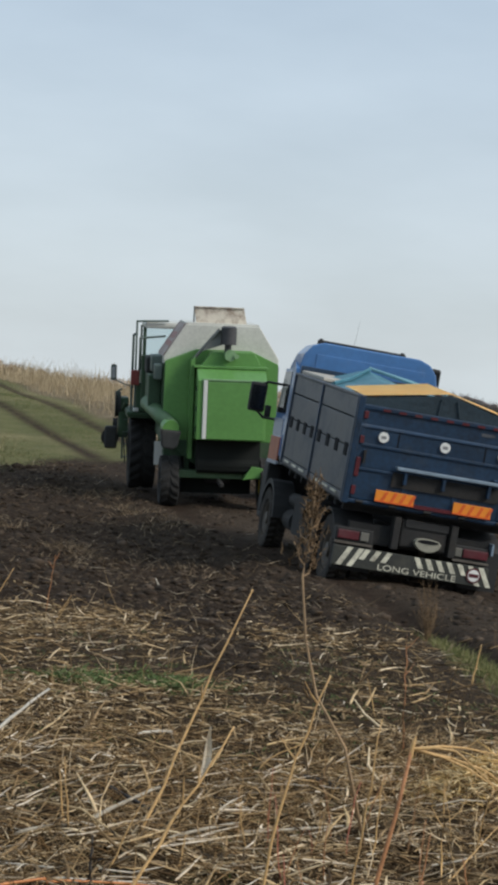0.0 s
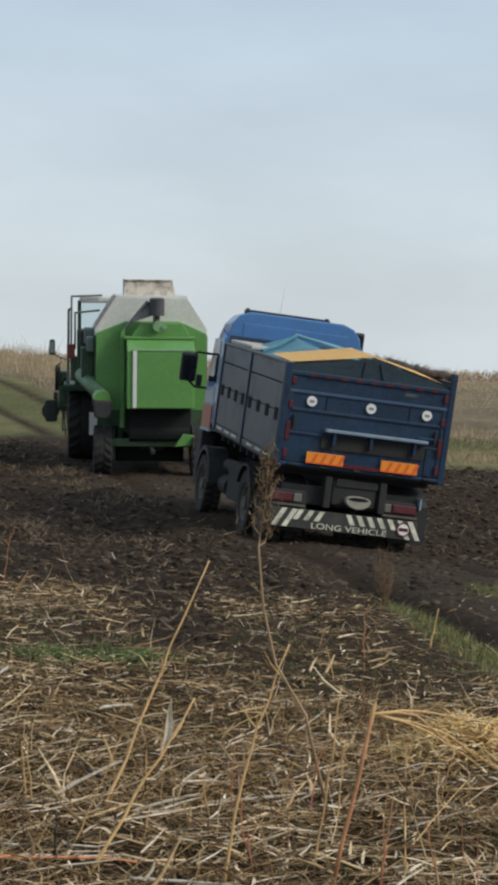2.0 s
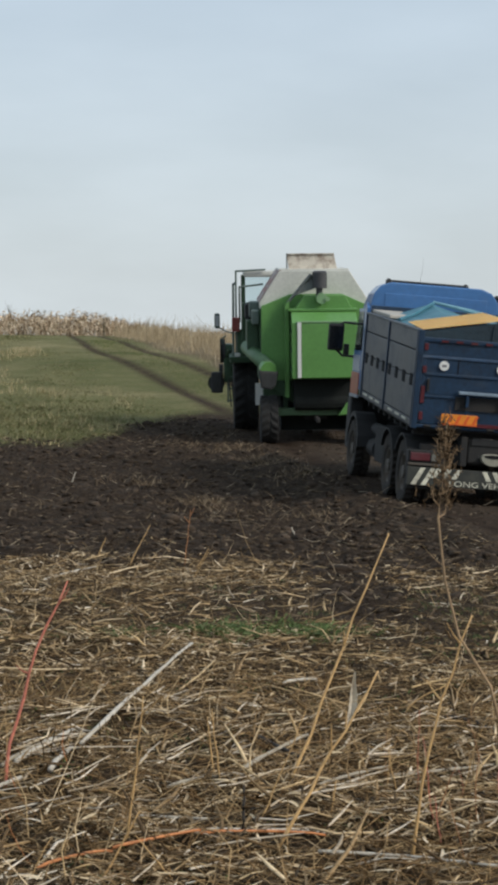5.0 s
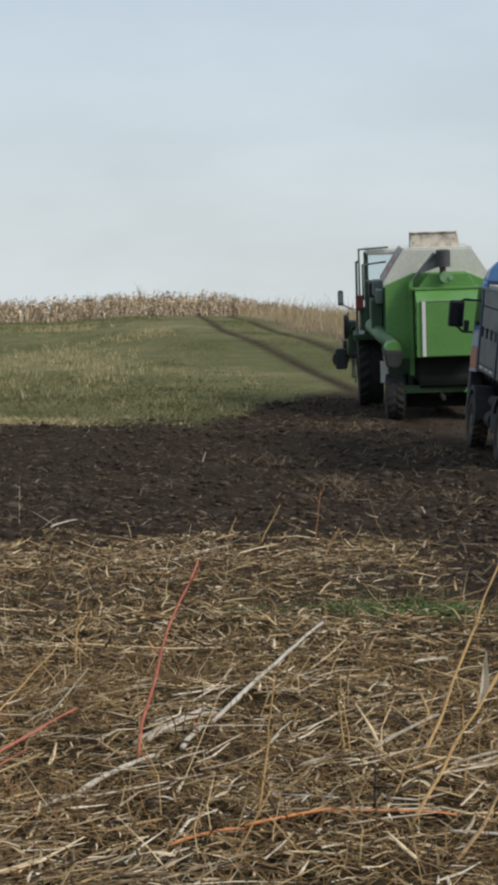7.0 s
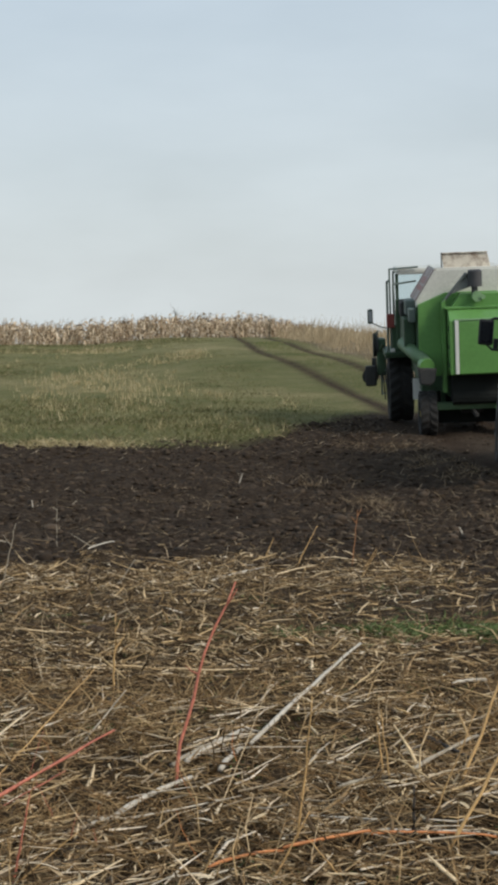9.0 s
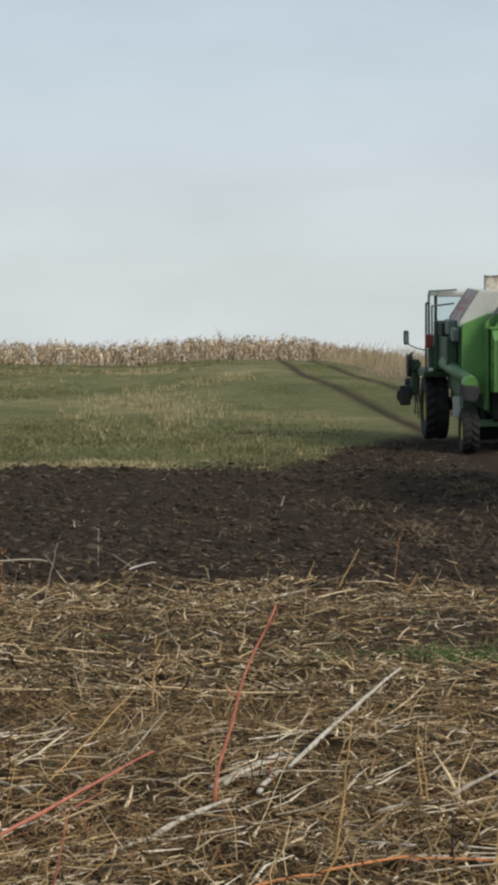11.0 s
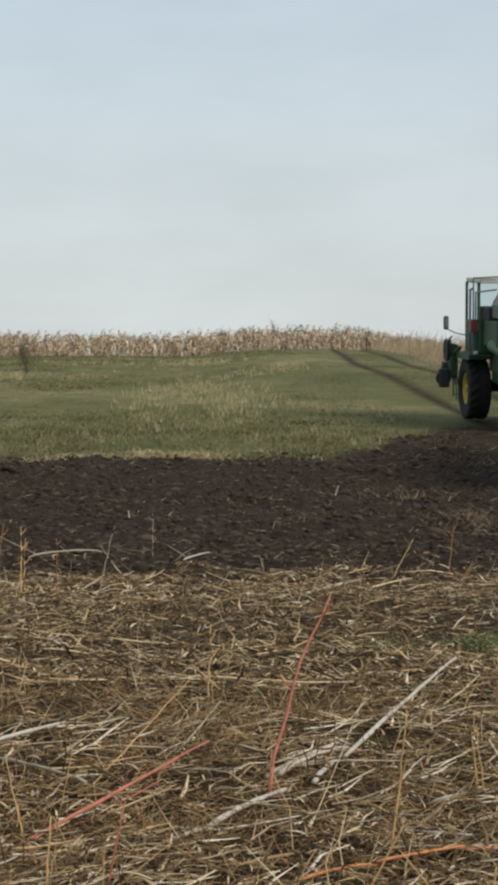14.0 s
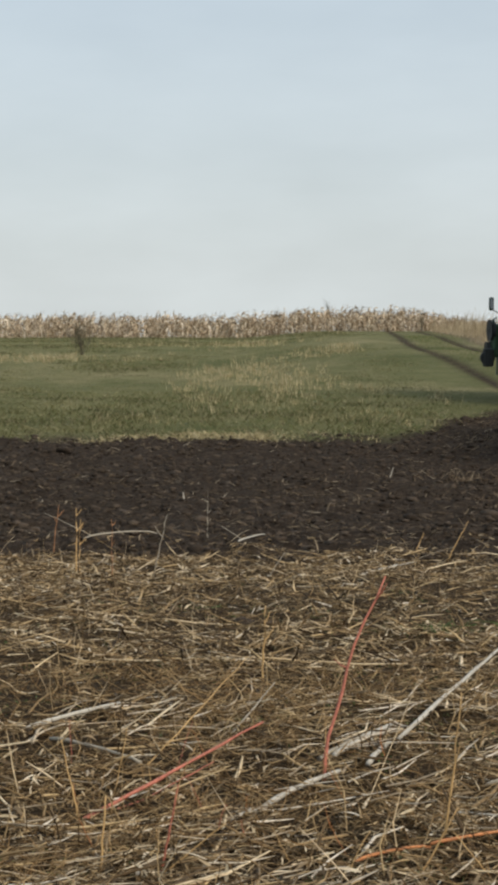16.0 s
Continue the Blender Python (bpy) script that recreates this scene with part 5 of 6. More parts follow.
    strips("straw_litter", np.stack([x, y, height(x, y) + 0.02], 1), ends, rng.uniform(0.003, 0.008, n), STRAW, "brown and tan straw litter on the stubble", "straw", bend=0.07)
    # sparse straw on the tilled soil
    x, y = wedge(20000, 13.0, 47.0, power=1.4)
    drift = fbm(x * 0.6, y * 0.6, 3, 61) * 0.6 + fbm(x * 2.3, y * 1.6, 2, 63) * 0.4 + 0.13 * smooth(2.5, 6, x) + 0.10 * smooth(10, 12, x) + 0.06 * (1 - smooth(19, 24, y))
    keep = rng.random(len(x)) < np.clip((drift - 0.425) * 4.0, 0.06, 1) * (1 - 0.93 * lane_share(x, y))
    x, y = x[keep], y[keep]
    n = len(x)
    th = rng.random(n) * 2 * math.pi
    length = rng.gamma(2.2, 0.045, n) + 0.03
    ends = np.stack([np.cos(th) * length, np.sin(th) * length, np.abs(rng.normal(0, 0.28, n)) * length], 1)
    strips("soil_straw", np.stack([x, y, height(x, y) + 0.01], 1), ends, rng.uniform(0.004, 0.010, n), SOIL_STRAW, "sparse straw on dark tilled soil", "straw", bend=0.03)


def clods():
    ico = bmesh.new()
    bmesh.ops.create_icosphere(ico, subdivisions=1, radius=1)
    unit = np.array([v.co[:] for v in ico.verts])
    tris = np.array([[v.index for v in f.verts] for f in ico.faces])
    ico.free()
    x, y = wedge(30000, 12.0, 47.0, power=1.5)
    soil, lit, grass, straw, rut_far, rut, off = zones(x, y)
    keep = rng.random(len(x)) < np.clip(soil * 0.9 * (1 - 0.8 * rut) * (1 - 0.6 * lane_share(x, y)) + 0.10 * lit, 0, 1)
    x, y = x[keep], y[keep]
    n = len(x)
    size = rng.gamma(2.0, 0.013, n) + 0.012
    v = unit[None] * (size[:, None, None] * rng.uniform(0.6, 1.35, (n, len(unit), 1)))
    v[..., 2] *= 0.5
    v[..., 0] += x[:, None]
    v[..., 1] += y[:, None]
    v[..., 2] += (height(x, y) - size * 0.05)[:, None]
    f = (tris[None] + (np.arange(n) * len(unit))[:, None, None]).reshape(-1, 3)
    bulk("soil_clods", v.reshape(-1, 3), f, CLOD, "dark crumbly clods on tilled soil", "soil clods")


def tufts(name, x, y, blades, tall, wide, mat, label, spread=0.12, lean=0.35):
    n = len(x)
    bx = np.repeat(x, blades) + rng.normal(0, spread, n * blades)
    by = np.repeat(y, blades) + rng.normal(0, spread, n * blades)
    h = np.repeat(tall, blades) * rng.uniform(0.55, 1.15, n * blades)
    ends = np.stack([rng.normal(0, lean, n * blades) * h, rng.normal(0, lean, n * blades) * h, h], 1)
    w = np.repeat(np.broadcast_to(wide, (n,)), blades) * rng.uniform(0.6, 1.3, n * blades)
    strips(name, np.stack([bx, by, height(bx, by) - 0.02], 1), ends, w, mat, label, "grass", bend=0.10)


def meadow():
    x, y = wedge(24000, 40.0, 150.0, left=10.5, right=-12.5, power=1.0)
    soil, lit, grass, straw, rut_far, rut, off = zones(x, y)
    keep = (grass > 0.4) & (rut < 0.2) & (straw < 0.4) & ((np.abs(off) > 2.0) | (rng.random(len(x)) < 0.4))
    short = 1 - 0.75 * np.exp(-((off[keep] + 0.8) / 3.2) ** 2)
    x, y = x[keep], y[keep]
    patch = fbm(x * 0.22, y * 0.10, 3, 71)
    tall = (0.03 + 0.07 * smooth(0.42, 0.7, patch) * rng.uniform(0.5, 1.2, len(x)) + 0.05 * (1 - smooth(45, 50, y))) * short
    tufts("meadow_grass", x, y, 6, tall, 0.011 * (0.6 + y / 70), GRASS, "olive green grass on the slope", 0.25, 0.9)
    # straw-coloured drifts in the grass
    x, y = wedge(9000, 44.0, 125.0, left=10.5, right=-9.5, power=1.0)
    soil, lit, grass, straw, rut_far, rut, off = zones(x, y)
    drift = fbm(x * 0.16, y * 0.09, 3, 83)
    middle = np.exp(-((x - 0.3) / 3.2) ** 2 - ((y - 62) / 7.0) ** 2) + 0.55 * np.exp(-((y - 54 - 1.5 * np.sin(x * 0.7)) / 3.0) ** 2) + 0.6 * np.exp(-((x + 9) / 2.5) ** 2 - ((y - 80) / 9.0) ** 2)
    keep = (grass > 0.6) & (np.abs(off) > 3.2) & (rng.random(len(x)) < np.clip((drift - 0.62) * 3.0 + middle * 0.9, 0.004, 0.95))
    x, y = x[keep], y[keep]
    tufts("dry_grass", x, y, 7, rng.uniform(0.10, 0.27, len(x)), 0.007 * (0.6 + y / 70), DRY_GRASS, "pale dry grass standing in the meadow", 0.14, 0.25)
    # dead straw along the edge of the tilled soil
    x, y = wedge(4200, 38.5, 44.0, left=10.5, right=-11.0)
    soil, lit, grass, *_ = zones(x, y)
    heap = np.maximum(np.exp(-((x + 2.4) / 0.6) ** 4), np.exp(-((x + 0.4) / 1.15) ** 4))
    keep = (grass > 0.03) & (grass < 0.9) & (rng.random(len(x)) < 0.04 + 0.80 * heap)
    x, y = x[keep], y[keep]
    tufts("edge_straw", x, y, 11, rng.uniform(0.04, 0.12, len(x)), 0.011, DRY_GRASS, "flattened golden straw along the field edge", 0.2, 1.2)
    # pale grass along the two edges of the fallow field
    x = rng.uniform(11.8, 25.0, 900)
    y = np.where(rng.random(900) < 0.45, rng.normal(45.3, 0.4, 900), rng.normal(53.5, 1.4, 900))
    tufts("fallow_edge_grass", x, y, 8, rng.uniform(0.08, 0.34, 900), 0.009, DEAD_WEED, "pale dead grass along the fallow field", 0.2, 0.4)
    x, y = rng.uniform(11.8, 25.0, 1100), rng.uniform(46.0, 52.0, 1100)
    tufts("verge_grass", x, y, 6, rng.uniform(0.05, 0.16, 1100), 0.010, GRASS, "dark green grass before the fallow field", 0.2, 0.6)
    # low clumps of brown dead grass on the soil beside the track
    cx = np.concatenate([rng.normal(c, s, k) for c, s, k in ((5.2, 0.30, 14), (6.2, 0.28, 26), (6.25, 0.22, 26), (6.3, 0.25, 22), (4.25, 0.30, 26), (3.7, 0.30, 16), (4.7, 0.7, 16))])
    cy = np.concatenate([rng.normal(c, s, k) for c, s, k in ((39.9, 0.4, 14), (38.8, 0.6, 26), (35.3, 0.8, 26), (32.6, 0.6, 22), (29.0, 0.35, 26), (33.2, 0.4, 16), (25.5, 2.2, 16))])
    tufts("dead_clumps", cx, cy, 8, rng.uniform(0.06, 0.16, len(cx)), 0.006, DEAD_CLUMP, "low clumps of brown dead grass on soil", 0.10, 1.1)
    # tall dead weeds on the far side of the track
    x, y = wedge(7000, 52.0, 190.0, left=-3.5, right=-25.5, power=1.2)
    soil, lit, grass, straw, rut_far, rut, off = zones(x, y)
    keep = (off > 1.9 + 0.8 * rng.random(len(x))) & (rng.random(len(x)) < smooth(46, 70, y) * 0.95)
    off = off[keep]
    x, y = x[keep], y[keep]
    tufts("dead_weeds", x, y, 7, rng.uniform(0.4, 1.2, len(x)) * smooth(40, 90, y) * (0.45 + 1.1 * fbm(x * 0.3, y * 0.12, 3, 121)) * (1 - 0.8 * smooth(5.0, 9.0, off)), 0.007 * (0.6 + y / 70), DEAD_WEED, "tall dead weeds in the fallow field", 0.25, 0.25)
    # the green tuft beside the ruts
    y = rng.uniform(11.4, 17.6, 560)
    x = strip_middle(y) + rng.normal(0, 0.15, 560) * (1 - 0.6 * smooth(14, 17.6, y))
    tufts("rut_grass", x, y, 6, rng.uniform(0.04, 0.13, len(x)), 0.0045, RUT_GRASS, "green grass tuft beside the wheel ruts", 0.05, 0.6)
    y = rng.uniform(14.0, 19.8, 340)
    x = track_middle(y) + rng.normal(0.15, 0.15, 340)
    tufts("middle_grass", x, y, 5, rng.uniform(0.03, 0.08, len(x)), 0.005, RUT_GRASS, "thin green grass between the wheel ruts", 0.06, 0.7)
    # fresh grass along the crown of the far track
    y = rng.uniform(50.0, 105.0, 900)
    x = track_middle(y) + rng.normal(0.1, 0.42, 900)
    tufts("crown_grass", x, y, 6, rng.uniform(0.02, 0.06, 900), 0.010 * (0.6 + y / 70), CROWN_GRASS, "fresh green grass between the far ruts", 0.2, 0.6)
    # creeping green weed in the stubble, in three patches
    x = np.concatenate([rng.normal(c, d, k) for c, d, k in ((1.22, 0.10, 70), (1.95, 0.16, 90), (2.45, 0.14, 110))])
    y = 12.35 + rng.normal(0, 0.30, len(x))
    keep = fbm(x * 5, y * 3, 2, 33) > 0.45
    tufts("creeping_weed", x[keep], y[keep], 6, np.full(keep.sum(), 0.075), 0.007, FRESH, "fresh green creeping weed in the stubble", 0.05, 1.4)


def maize():
    """The standing dry maize on the skyline: stalks with hanging leaves and tassels."""
    rows_ = []
    for k, y0 in enumerate(np.arange(143.0, 166.0, 1.4)):
        count = 150 if k < 4 else 100
        xs = rng.uniform(-34.0, 19.0, count)
        rows_.append(np.stack([xs, y0 + rng.normal(0, 0.3, count) + 0.05 * xs], 1))
    for k, y0 in enumerate(np.arange(235.0, 243.0, 1.5)):
        xs = rng.uniform(30.0, 115.0, 330)
        rows_.append(np.stack([xs, y0 + rng.normal(0, 0.3, 330)], 1))
    pts = np.concatenate(rows_)
    n = len(pts)
    h = rng.normal(1.45, 0.22, n) + 0.6 * (fbm(pts[:, 0] * 0.30, pts[:, 1] * 0.2, 3, 101) - 0.5)
    h = h * np.where(pts[:, 1] < 200, 1 - 0.5 * smooth(11.0, 19.0, pts[:, 0]), 1.0)
    h = h + np.where(rng.random(n) < 0.05, rng.uniform(0.1, 0.45, n), 0)
    p = np.stack([pts[:, 0], pts[:, 1], lie(pts[:, 0], pts[:, 1]) - 0.05], 1)
    lean = np.stack([rng.normal(0, 0.12, n), rng.normal(0, 0.12, n), h], 1)
    starts, ends, wide = [p], [lean], [np.full(n, 0.017)]
    for k in range(3):
        starts.append(p + lean * 0.98)
        ends.append(np.stack([rng.normal(0.14, 0.12, n), rng.normal(0, 0.1, n), rng.uniform(-0.05, 0.26, n)], 1))
        wide.append(np.full(n, 0.011))
    strips("maize_stalks", np.concatenate(starts), np.concatenate(ends), np.concatenate(wide), MAIZE_STALK, "standing dry maize stalks along the skyline", "maize field", bend=0.10)
    m = 13
    at = np.repeat(p, m, 0) + np.repeat(lean, m, 0) * (rng.uniform(0.05, 1.0, n * m) ** 0.8)[:, None]
    ribbons("maize_leaves", at, rng.random(n * m) * 2 * math.pi, rng.uniform(0.18, 0.48, n * m), rng.uniform(0.05, 0.55, n * m), rng.uniform(0.3, 0.95, n * m),
            rng.uniform(0.022, 0.055, n * m), MAIZE, "hanging dry maize leaves along the skyline", "maize field", 0.9)
    # a few bare weeds stand higher than the maize
    for x, y, tall in ((6.2, 150.0, 2.5), (2.1, 152.0, 2.3), (12.6, 140.0, 2.1), (-2.2, 150.0, 2.2)):
        shrub("tall_bare_weed", x, y, tall, 0.35, 9, TWIG, "bare weed standing above the dry maize", 0.02)


litter()
clods()
meadow()


# ---- single stems and stalks that stand out ----
def stalk_mesh(points, radii, sides=7):
    bm = bmesh.new()
    rings = []
    for i, (p, r) in enumerate(zip(points, radii)):
        d = (points[min(i + 1, len(points) - 1)] - points[max(i - 1, 0)]).normalized()
        q = d.to_track_quat("Z", "Y")
        rings.append([bm.verts.new(p + q @ Vector((r * math.cos(2 * math.pi * k / sides), r * math.sin(2 * math.pi * k / sides), 0))) for k in range(sides)])
    for a, b in zip(rings, rings[1:]):
        for k in range(sides):
            bm.faces.new((a[k], a[(k + 1) % sides], b[(k + 1) % sides], b[k]))
    bm.faces.new(rings[0][::-1])
    bm.faces.new(rings[-1])
    return bm


def stood(name, bm, mat, label, category):
    ob = part(name, bm, mat, None, smooth_shade=True)
    groups = {"dry_stem": "dry stems in the stubble", "crop_stalk": "crop stalks on the stubble"}
    return tagged(ob, label, category, groups.get(name, ""))


WORD_OF = {STEM_TAN: ("dry_stem", "thin tan dry weed stem standing in stubble"), STEM_RED: ("dry_stem", "reddish dry weed stem leaning over stubble"),
         STEM_ORANGE: ("dry_stem", "orange dry stem lying over the stubble"), STEM_RUST: ("dry_stem", "rusty brown weed stem standing in stubble"),
         STALK_WHITE: ("crop_stalk", "bleached white crop stalk lying on stubble"), STALK_GREY: ("crop_stalk", "weathered grey crop stalk on the stubble"),
         STUB_DARK: ("rotten_stub", "dark rotten stalk stub in the stubble")}
pick = random.Random(11)


def stem(x, y, dx, dy, dz, r, mat, bend=0.0):
    """A standing stem from the ground at x, y to a tip, bowed sideways, with knots and a side twig."""
    z = at_ground(x, y) - 0.02
    a, d = Vector((x, y, z)), Vector((dx, dy, dz + 0.02))
    n = 9
    pts, rad = [], []
    for i in range(n + 1):
        t = i / n
        pts.append(a + d * t + Vector((bend * 4 * t * (1 - t) + pick.uniform(-1, 1) * 0.010 * d.length, 0, 0)))
        rad.append(r * (0.70 if y < 14 else 0.46) * (1.0 - 0.55 * t) * (1.12 if i % 3 == 1 else 0.95))
    bm = stalk_mesh(pts, rad)
    name, label = WORD_OF[mat]
    ob = stood(name, bm, mat, label, "dry plant")
    if dz > 0.4:
        for k in range(2):
            q = pts[pick.randrange(5, 9)]
            e = q + Vector((pick.uniform(-1, 1) * 0.07, pick.uniform(-.05, .05), pick.uniform(0.03, 0.10)))
            part("side_twig", stalk_mesh([q, (q + e) / 2 + Vector((0, 0, -0.006)), e], [r * 0.4, r * 0.3, r * 0.15], 5), mat, ob)
    return ob


def lying(x0, y0, x1, y1, r, mat, lift):
    """A stalk that lies on the litter."""
    n, r = 10, r * 0.85
    pts, rad = [], []
    z0, z1 = at_ground(x0, y0), at_ground(x1, y1)
    over = max(at_ground(x0 + (x1 - x0) * k / n, y0 + (y1 - y0) * k / n) - (z0 + (z1 - z0) * k / n) for k in range(n + 1))
    for i in range(n + 1):
        t = i / n
        x, y = x0 + (x1 - x0) * t, y0 + (y1 - y0) * t
        base = z0 * (1 - t) + z1 * t + over * 0.8 * (4 * t * (1 - t)) ** 0.5
        pts.append(Vector((x + pick.uniform(-1, 1) * r * 0.35, y, base + lift * 0.6 + r)))
        rad.append(r * (1.15 if i % 4 == 2 else pick.uniform(0.88, 1.0)) * (1 - 0.25 * t))
    name, label = WORD_OF[mat]
    return stood(name, stalk_mesh(pts, rad, 8), mat, label, "dry plant")


stem(1.37, 7.25, 0.45, 0.25, 0.96, 0.0096, STEM_TAN)
stem(1.16, 6.34, 0.39, 0.15, 0.57, 0.0103, STEM_TAN)
stem(1.58, 6.15, 0.20, 0.00, 0.83, 0.0090, STEM_TAN, bend=-0.025)
stem(0.29, 7.56, 0.26, 0.20, 0.79, 0.0115, STEM_RED, bend=-0.035)
lying(0.64, 8.10, 1.55, 11.32, 0.0128, STALK_WHITE, 0.06)
lying(0.48, 7.62, 0.60, 8.08, 0.0146, STALK_WHITE, 0.03)
lying(0.35, 7.85, 0.63, 8.47, 0.0139, STALK_WHITE, 0.03)
lying(-0.06, 6.80, 0.05, 7.16, 0.0100, STALK_WHITE, 0.02)
lying(0.05, 7.16, 0.36, 7.58, 0.0137, STALK_WHITE, 0.03)
stem(0.65, 6.40, 0.06, 0.00, 0.51, 0.0066, STEM_TAN, bend=0.007)
stem(0.53, 6.00, 0.13, 0.00, 0.22, 0.0062, STEM_TAN)
stem(0.78, 5.94, -0.14, 0.00, 0.15, 0.0044, STEM_TAN)
stem(1.06, 6.39, 0.00, 0.00, 0.19, 0.0113, STUB_DARK)
lying(0.34, 6.08, 0.60, 6.26, 0.0072, STEM_ORANGE, 0.05)
lying(0.60, 6.26, 0.91, 6.36, 0.0074, STEM_ORANGE, 0.07)
lying(0.91, 6.36, 1.35, 6.41, 0.0065, STEM_ORANGE, 0.05)
stem(-0.69, 6.92, 0.74, 0.60, 0.27, 0.0135, STEM_RED)
stem(-0.48, 7.24, 0.34, 0.30, 0.10, 0.0064, STEM_RED)
lying(1.21, 7.35, 1.69, 8.45, 0.0108, STALK_GREY, 0.05)
lying(0.90, 7.29, 1.21, 7.32, 0.0096, STALK_GREY, 0.02)
lying(1.28, 6.20, 1.57, 6.14, 0.0082, STALK_WHITE, 0.03)
lying(1.57, 6.14, 1.83, 5.94, 0.0081, STALK_WHITE, 0.03)
lying(1.84, 7.47, 2.34, 7.65, 0.0099, STALK_GREY, 0.03)
lying(1.47, 7.16, 1.87, 7.63, 0.0095, STALK_GREY, 0.03)
lying(0.87, 6.45, 1.40, 6.53, 0.0076, STALK_WHITE, 0.02)
lying(0.72, 6.86, 0.98, 6.69, 0.0071, STALK_WHITE, 0.02)
lying(0.29, 7.83, 0.64, 8.49, 0.0115, STALK_GREY, 0.03)
lying(1.86, 9.97, 2.07, 10.10, 0.0117, STALK_WHITE, 0.03)
lying(1.43, 8.28, 1.53, 7.74, 0.0122, STUB_DARK, 0.03)
lying(2.42, 8.94, 2.53, 8.26, 0.0118, STUB_DARK, 0.03)
stem(2.32, 9.02, 0.17, 0.00, 0.17, 0.0066, STEM_TAN, bend=-0.092)
stem(3.22, 9.63, -0.02, 0.00, 0.63, 0.0071, STEM_RUST)
stem(1.97, 6.37, 0.08, 0.00, 0.66, 0.0066, STEM_TAN)
stem(2.23, 6.94, 0.02, 0.00, 0.37, 0.0051, STEM_TAN)
stem(2.27, 6.27, -0.01, 0.00, 0.47, 0.0055, STEM_TAN)
stem(2.13, 6.13, 0.04, 0.00, 0.32, 0.0063, STEM_RUST)
stem(2.36, 6.13, -0.07, 0.00, 0.25, 0.0063, STEM_RUST)
stem(2.39, 6.64, 0.37, 0.30, 0.20, 0.0059, STEM_TAN)
stem(4.90, 13.20, 0.06, 0.00, 0.29, 0.0116, STEM_TAN)
stem(3.56, 11.21, -0.07, 0.00, 0.24, 0.0066, STEM_TAN)
stem(2.47, 18.59, 0.06, 0.00, 0.55, 0.0109, STEM_RUST)
stem(2.52, 18.17, 0.13, 0.00, 0.19, 0.0107, STEM_TAN)
stem(1.15, 6.63, 0.17, 0.00, 0.40, 0.0049, STEM_TAN)
stem(1.45, 6.80, 0.02, 0.00, 0.12, 0.0070, STEM_TAN)
stem(1.10, 7.33, -0.03, 0.00, 0.24, 0.0054, STEM_TAN)
stem(1.94, 18.75, 0.21, 0.00, 0.39, 0.0138, STEM_TAN)
stem(2.34, 17.00, 0.14, 0.00, 0.22, 0.0100, STEM_TAN)
stem(1.77, 20.32, 0.09, 0.00, 0.18, 0.0149, STEM_TAN)
stem(0.07, 10.27, 0.02, 0.00, 0.42, 0.0091, STEM_TAN)
stem(0.14, 16.53, 0.17, 0.00, 0.24, 0.0122, STALK_GREY)
stem(1.12, 7.30, -0.04, 0.00, 0.28, 0.0054, STEM_TAN)
stem(-1.53, 16.97, 0.00, 0.00, 0.59, 0.0150, STEM_TAN)
stem(-1.51, 16.99, 0.01, 0.00, 0.49, 0.0125, STEM_TAN)
stem(-0.84, 16.56, 0.13, 0.00, 0.56, 0.0122, STALK_GREY)
stem(-0.47, 21.72, 0.00, 0.00, 0.54, 0.0128, STALK_GREY)
stem(-1.19, 16.58, 0.00, 0.00, 0.52, 0.0098, STEM_RUST)
stem(-2.00, 19.48, 0.06, 0.00, 0.51, 0.0115, STEM_RUST)
lying(-1.78, 20.61, -1.04, 21.54, 0.0121, STALK_GREY, 0.05)
stem(-1.70, 21.09, -0.56, 0.00, 0.25, 0.0124, STALK_GREY)
stem(-0.45, 7.77, 0.44, 0.40, 0.39, 0.0057, STEM_TAN)
stem(-0.12, 8.36, 0.24, 0.30, 0.21, 0.0086, STALK_GREY)
lying(-0.98, 8.43, -0.62, 9.16, 0.0124, STALK_WHITE, 0.03)
lying(-0.86, 8.23, -0.44, 7.75, 0.0109, STALK_GREY, 0.04)
stem(-0.62, 6.97, -0.07, 0.00, 0.30, 0.0061, STEM_TAN)
stem(-0.49, 6.21, 0.02, 0.00, 0.25, 0.0073, STEM_TAN)
stem(-0.29, 6.22, 0.06, 0.00, 0.29, 0.0064, STEM_RED)
stem(-0.30, 6.22, 0.22, 0.00, 0.16, 0.0046, STEM_TAN)
stem(-0.52, 7.03, 0.07, 0.00, 0.33, 0.0041, STEM_TAN)
stem(-0.69, 6.94, 0.27, 0.30, 0.01, 0.0082, STEM_RED)
stem(-0.05, 21.73, -0.28, 0.00, 0.16, 0.0128, STALK_GREY)
lying(-0.11, 20.26, 0.18, 22.27, 0.0119, STALK_WHITE, 0.04)
stem(2.43, 33.04, 0.06, 0.00, 0.16, 0.0260, STALK_WHITE)
stem(-0.98, 29.01, -0.02, 0.00, 0.13, 0.0256, STALK_WHITE)
stem(4.56, 23.72, -0.05, 0.00, 0.08, 0.0279, STALK_WHITE)
lying(0.95, 16.32, 1.62, 18.51, 0.0120, STALK_WHITE, 0.03)



for k in range(26):
    x, y = pick.uniform(1.75, 2.75), pick.uniform(5.9, 7.6)
    h = pick.uniform(0.10, 0.34)
    stem(x, y, pick.uniform(-0.35, 0.35) * h, pick.uniform(-0.3, 0.3) * h, h, pick.uniform(0.0022, 0.0045), pick.choice((STEM_TAN, STEM_RUST, STEM_RUST, STEM_RED)), bend=pick.uniform(-0.02, 0.02))
